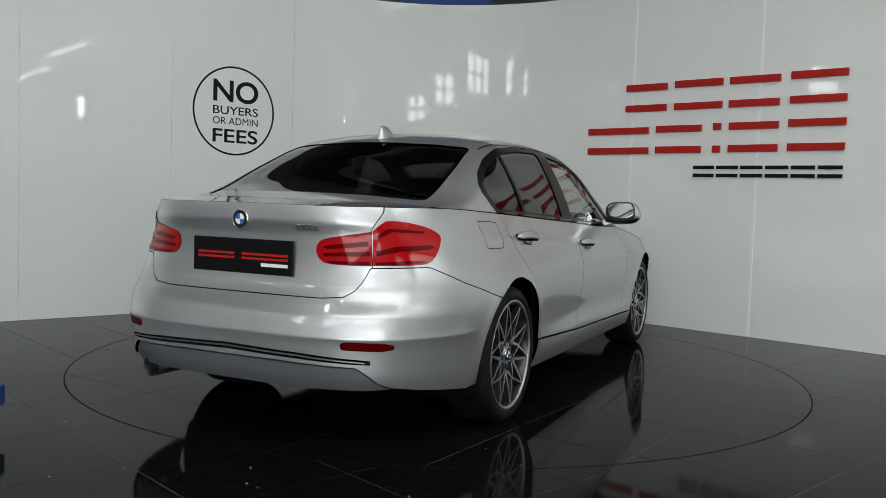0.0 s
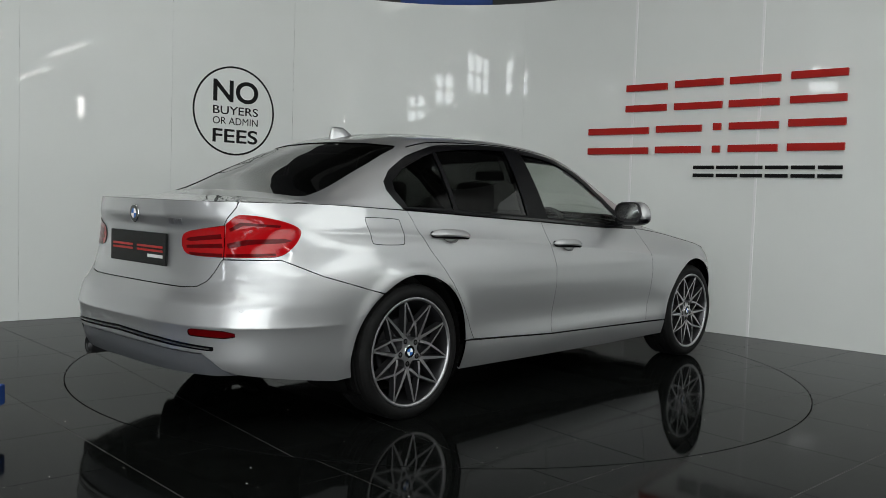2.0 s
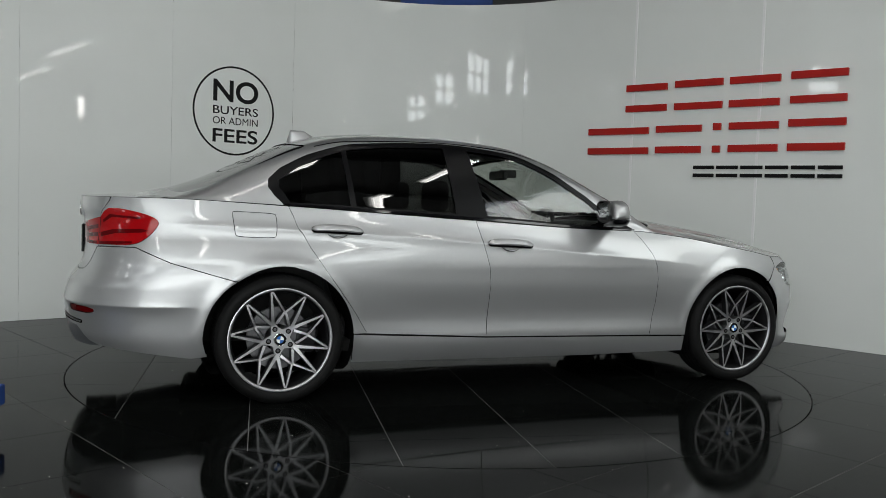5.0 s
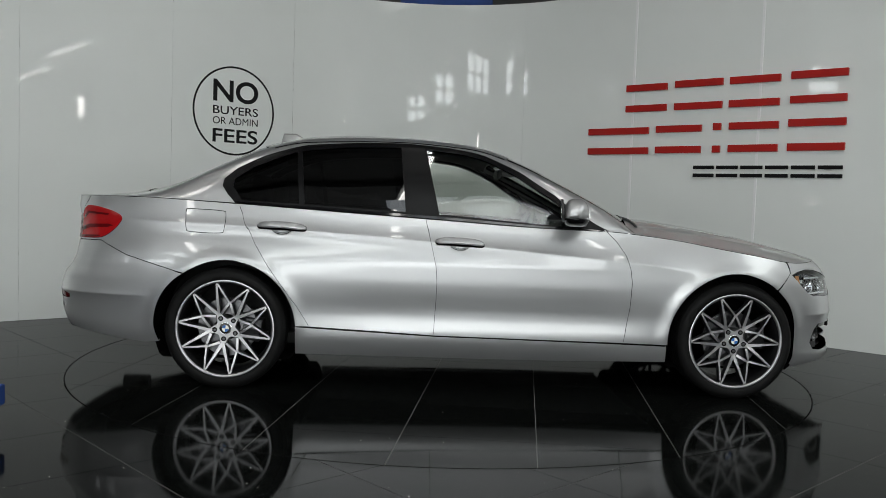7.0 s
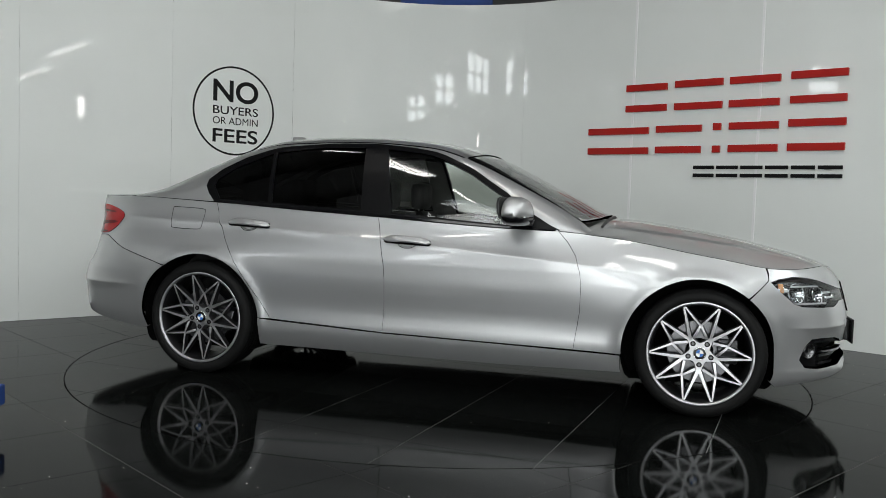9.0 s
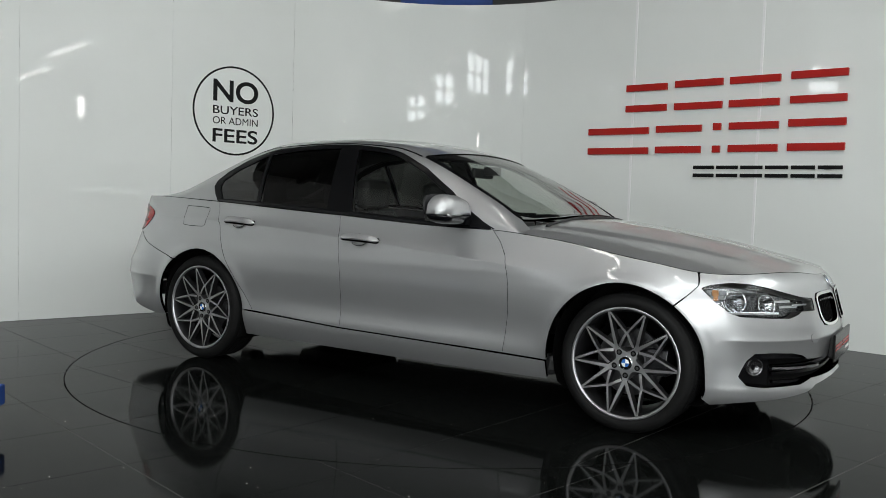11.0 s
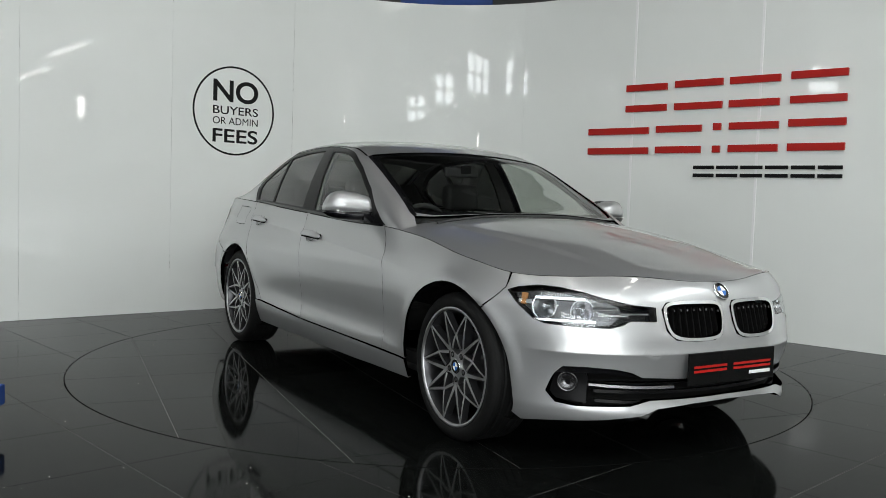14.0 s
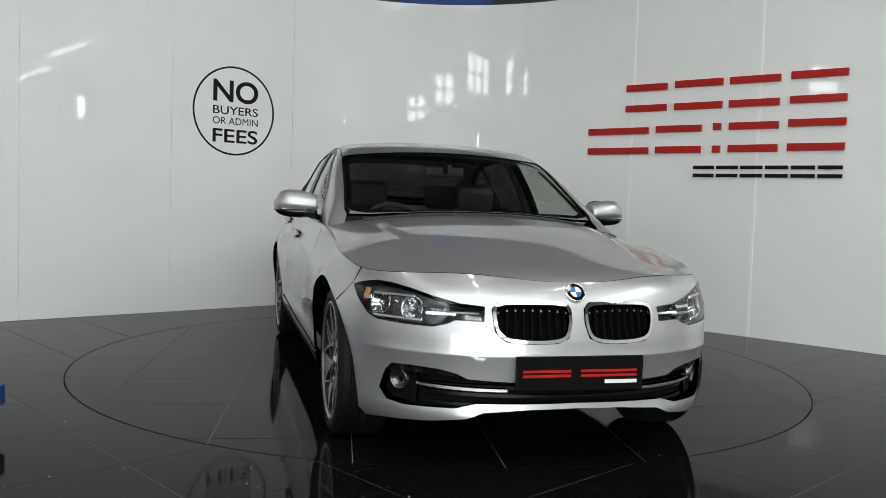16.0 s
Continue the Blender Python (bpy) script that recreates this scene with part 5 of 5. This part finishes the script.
    # plates with plain bars in place of their writing
    for nm, x, z, h, tilt, turn in (("front_plate", 2.222, .417, .132, 90, 90), ("rear_plate", -2.358, .797, .146, 90, -90)):
        pl = part(nm, box(-.262, .262, -h / 2, h / 2, -.006, .004, .003), PLATE_BLACK, car, "glossy black show plate with a red and a white bar", m=pose(x, 0, z, tilt - (5 if nm == "front_plate" else -8) * 0, 0, turn))
        for a, b in ((-.235, -.04), (.0, .235)):
            part("red_bar", box(a, b, .004, .014, .0045, .0055), RED, pl, "red bar")
            part("red_bar", box(a, b, -.014, -.004, .0045, .0055), RED, pl, "red bar")
        part("white_bar", box(.10, .235, -.04, -.026, .0045, .0055), WHITE, pl, "white bar")
    part("plate_holder", box(2.185, 2.216, -.20, .20, .36, .47, .01), PLASTIC, car)
    m = at_side(S_FRONT - .004, .722, .004, -1)
    roundel(car, Matrix.Translation((2.142, 0, .716)) @ Matrix(((0, 0, 1, 0), (1, 0, 0, 0), (0, 1, 0, 0), (0, 0, 0, 1))) @ pose(0, 0, 0, -35), .041)
    roundel(car, Matrix.Translation((-2.374, 0, .952)) @ Matrix(((0, 0, -1, 0), (-1, 0, 0, 0), (0, 1, 0, 0), (0, 0, 0, 1))), .041)
    # model badge as plain bars
    for k in range(4):
        part("badge_bar", box(-.010, .010, -.013, .013, 0, .004, .002), MACHINED, boot, "small chrome bar", m=at_side(-2.73 + .030 * k, .93, .001, -1))
    tow = rounded([(2.31, .498), (2.385, .500), (2.395, .45), (2.33, .452)], 2)
    skin("tow_cap", [patch(lifted(side, .0015), tow, (), .03, thick=.002, gap=0)], PAINT, car, "silver towing eye cover")
    for s, z in ((-2.30, .575), (-2.72, .585)):
        for sgn in (-1, 1):
            part("sensor", lathe([(0, .001), (.010, .001), (.0108, .0004)], 20, "z"), PAINT, rb, "round parking sensor", m=at_side(s, z, .0006, sgn))
    # under and inside
    part("underbody", box(-1.0, 1.0, -.72, .72, .19, .30, .03), PLASTIC, car, "black underbody")
    for x, z, r in ((-1.405, .33, .390), (1.395, .33, .392)):
        for sgn in (-1, 1):
            v, f = lathe([(r, sgn * (.815 if x < 0 else .76)), (r, sgn * .52), (0, sgn * .52)], 48)
            part("wheel_liner", ([(a + x, b, max(c + z, .16)) for a, b, c in v], f), GAP, car, "black wheel arch liner")
    bay = loft([[(x, y, z) for y, z in ((-w, .28), (w, .28), (w, zt), (-w, zt))] for x, zt, w in ((.95, .80, .50), (1.5, .72, .50), (1.95, .60, .40))])
    part("engine_bay", bay, GAP, car, "black engine bay tray")
    bay = loft([[(x, y, z) for y, z in ((-w, .28), (w, .28), (w, zt), (-w, zt))] for x, zt, w in ((-2.15, .74, .50), (-1.85, .95, .5), (-1.6, .97, .58), (-1.15, .93, .66))])
    part("luggage_tray", bay, CARPET, car, "black rear shelf and luggage space")
    part("cabin_floor", box(-1.2, .95, -.74, .74, .24, .30), CARPET, car, "black carpet")
    part("centre_console", box(-.5, .75, -.12, .12, .3, .56, .03), PLASTIC, car, "black centre console")
    for m in (False, True):
        card = [(-.95, .32), (.75, .32), (.72, .90), (-1.35, .965), (-1.35, .77), (-1.15, .74), (-.98, .55)]
        skin("door_card", [patch(lifted(side, -.07), card, (), .08, thick=.02, mirror=m)], LEATHER, car, "dark door lining")
    lining = [(-1.28, 1.0), (.11, 1.0), (.12, 0), (.11, -1.0), (-1.28, -1.0), (-1.30, 0)]
    skin("headlining", [patch(lifted(cabin, -.03), lining, (), .08, .55, thick=0)], LINING, car, "grey headlining")
    for m in (False, True):
        for pil in ([(-1.46, 1.02), (-1.30, .98), (-1.80, .98), (-1.90, 1.5), (-1.45, 1.95)], [(.12, .98), (.72, .99), (.74, 1.2), (.40, 1.22), (.15, 1.06)], [(-.47, 1.06), (-.36, 1.06), (-.27, 1.98), (-.45, 1.98)]):
            skin("pillar_lining", [patch(lifted(cabin, -.035), pil, (), .05, .5, thick=.01, mirror=m)], LINING, car, "grey pillar lining")
    dash = loft([[(x + dx, y, z) for x, z in ((.35, .62), (.42, .86), (.55, .925), (.80, .925), (.85, .62))] for y, dx in ((-.72, .02), (-.4, -.02), (0, -.03), (.4, -.02), (.72, .02))])
    part("dashboard", dash, PLASTIC, car, "black dashboard")
    part("driver_binnacle", box(.38, .62, -.55, -.2, .90, .96, .03, 3), PLASTIC, car, "black instrument hood")
    part("display_screen", box(.44, .46, -.12, .12, .90, 1.0, .004), GLOSS_BLACK, car, "black display screen")
    ring = [[((.178 + .016 * math.cos(b)) * math.cos(a), (.178 + .016 * math.cos(b)) * math.sin(a), .016 * math.sin(b)) for b in np.linspace(0, 2 * math.pi, 11)[:-1]] for a in np.linspace(0, 2 * math.pi, 41)]
    wheel_m = pose(.24, -.36, .86, 0, -66, 0)
    sw = part("steering_wheel", loft(ring, False), LEATHER, car, "black steering wheel", True, wheel_m)
    part("boss", box(-.07, .06, -.09, .09, -.03, .02, .02, 3), PLASTIC, sw)
    for a in (90, -90, 180):
        part("wheel_spoke", box(.05, .17, -.014, .014, -.01, .008, .004), PLASTIC, sw, m=pose(0, 0, 0, 0, 0, a))
    part("inside_mirror", box(.12, .15, -.12, .12, 1.20, 1.26, .012, 3), PLASTIC, car, "black interior mirror")
    part("mirror_stem", box(.15, .26, -.012, .012, 1.22, 1.27), PLASTIC, car)
    for x, y in ((-.15, -.37), (-.15, .37)):
        build_seat(car, x, y, .50)
    for y in (-.36, .36):
        build_seat(car, -1.02, y, .52)
    # wheels
    wheel = build_wheel()
    wheel.parent = car
    wheel.matrix_local = pose(1.405, -.735, .327)
    tagged(wheel, "bright machined star-spoke alloy wheel with black tyre")
    for x, y, turn, roll in ((-1.405, -.752, 0, 9), (1.405, .735, 180, 20), (-1.405, .752, 180, 40)):
        w = copy_thing(wheel, pose(x, y, .327, 0, 0, turn) @ pose(0, 0, 0, 0, roll, 0))
    return car


build_room()
build_signs()
table = build_table()
car = build_car()


def motions():
    """The table and the car on it turn together, clockwise from above."""
    ax, ay = -0.1956, 0.0962
    turn, ride = [], []
    for k in range(33):
        t = k * 0.5
        a = -5.901 - 8.7077 * (t - 8) + 0.011744 * (t - 8) ** 2
        c, s = math.cos(radians(a)), math.sin(radians(a))
        turn.append((t, pose(CX, CY, 0, 0, 0, a)))
        ride.append((t, pose(CX - c * ax + s * ay, CY - s * ax - c * ay, 0, 0, 0, a)))
    walk(table, turn)
    walk(car, ride)


motions()
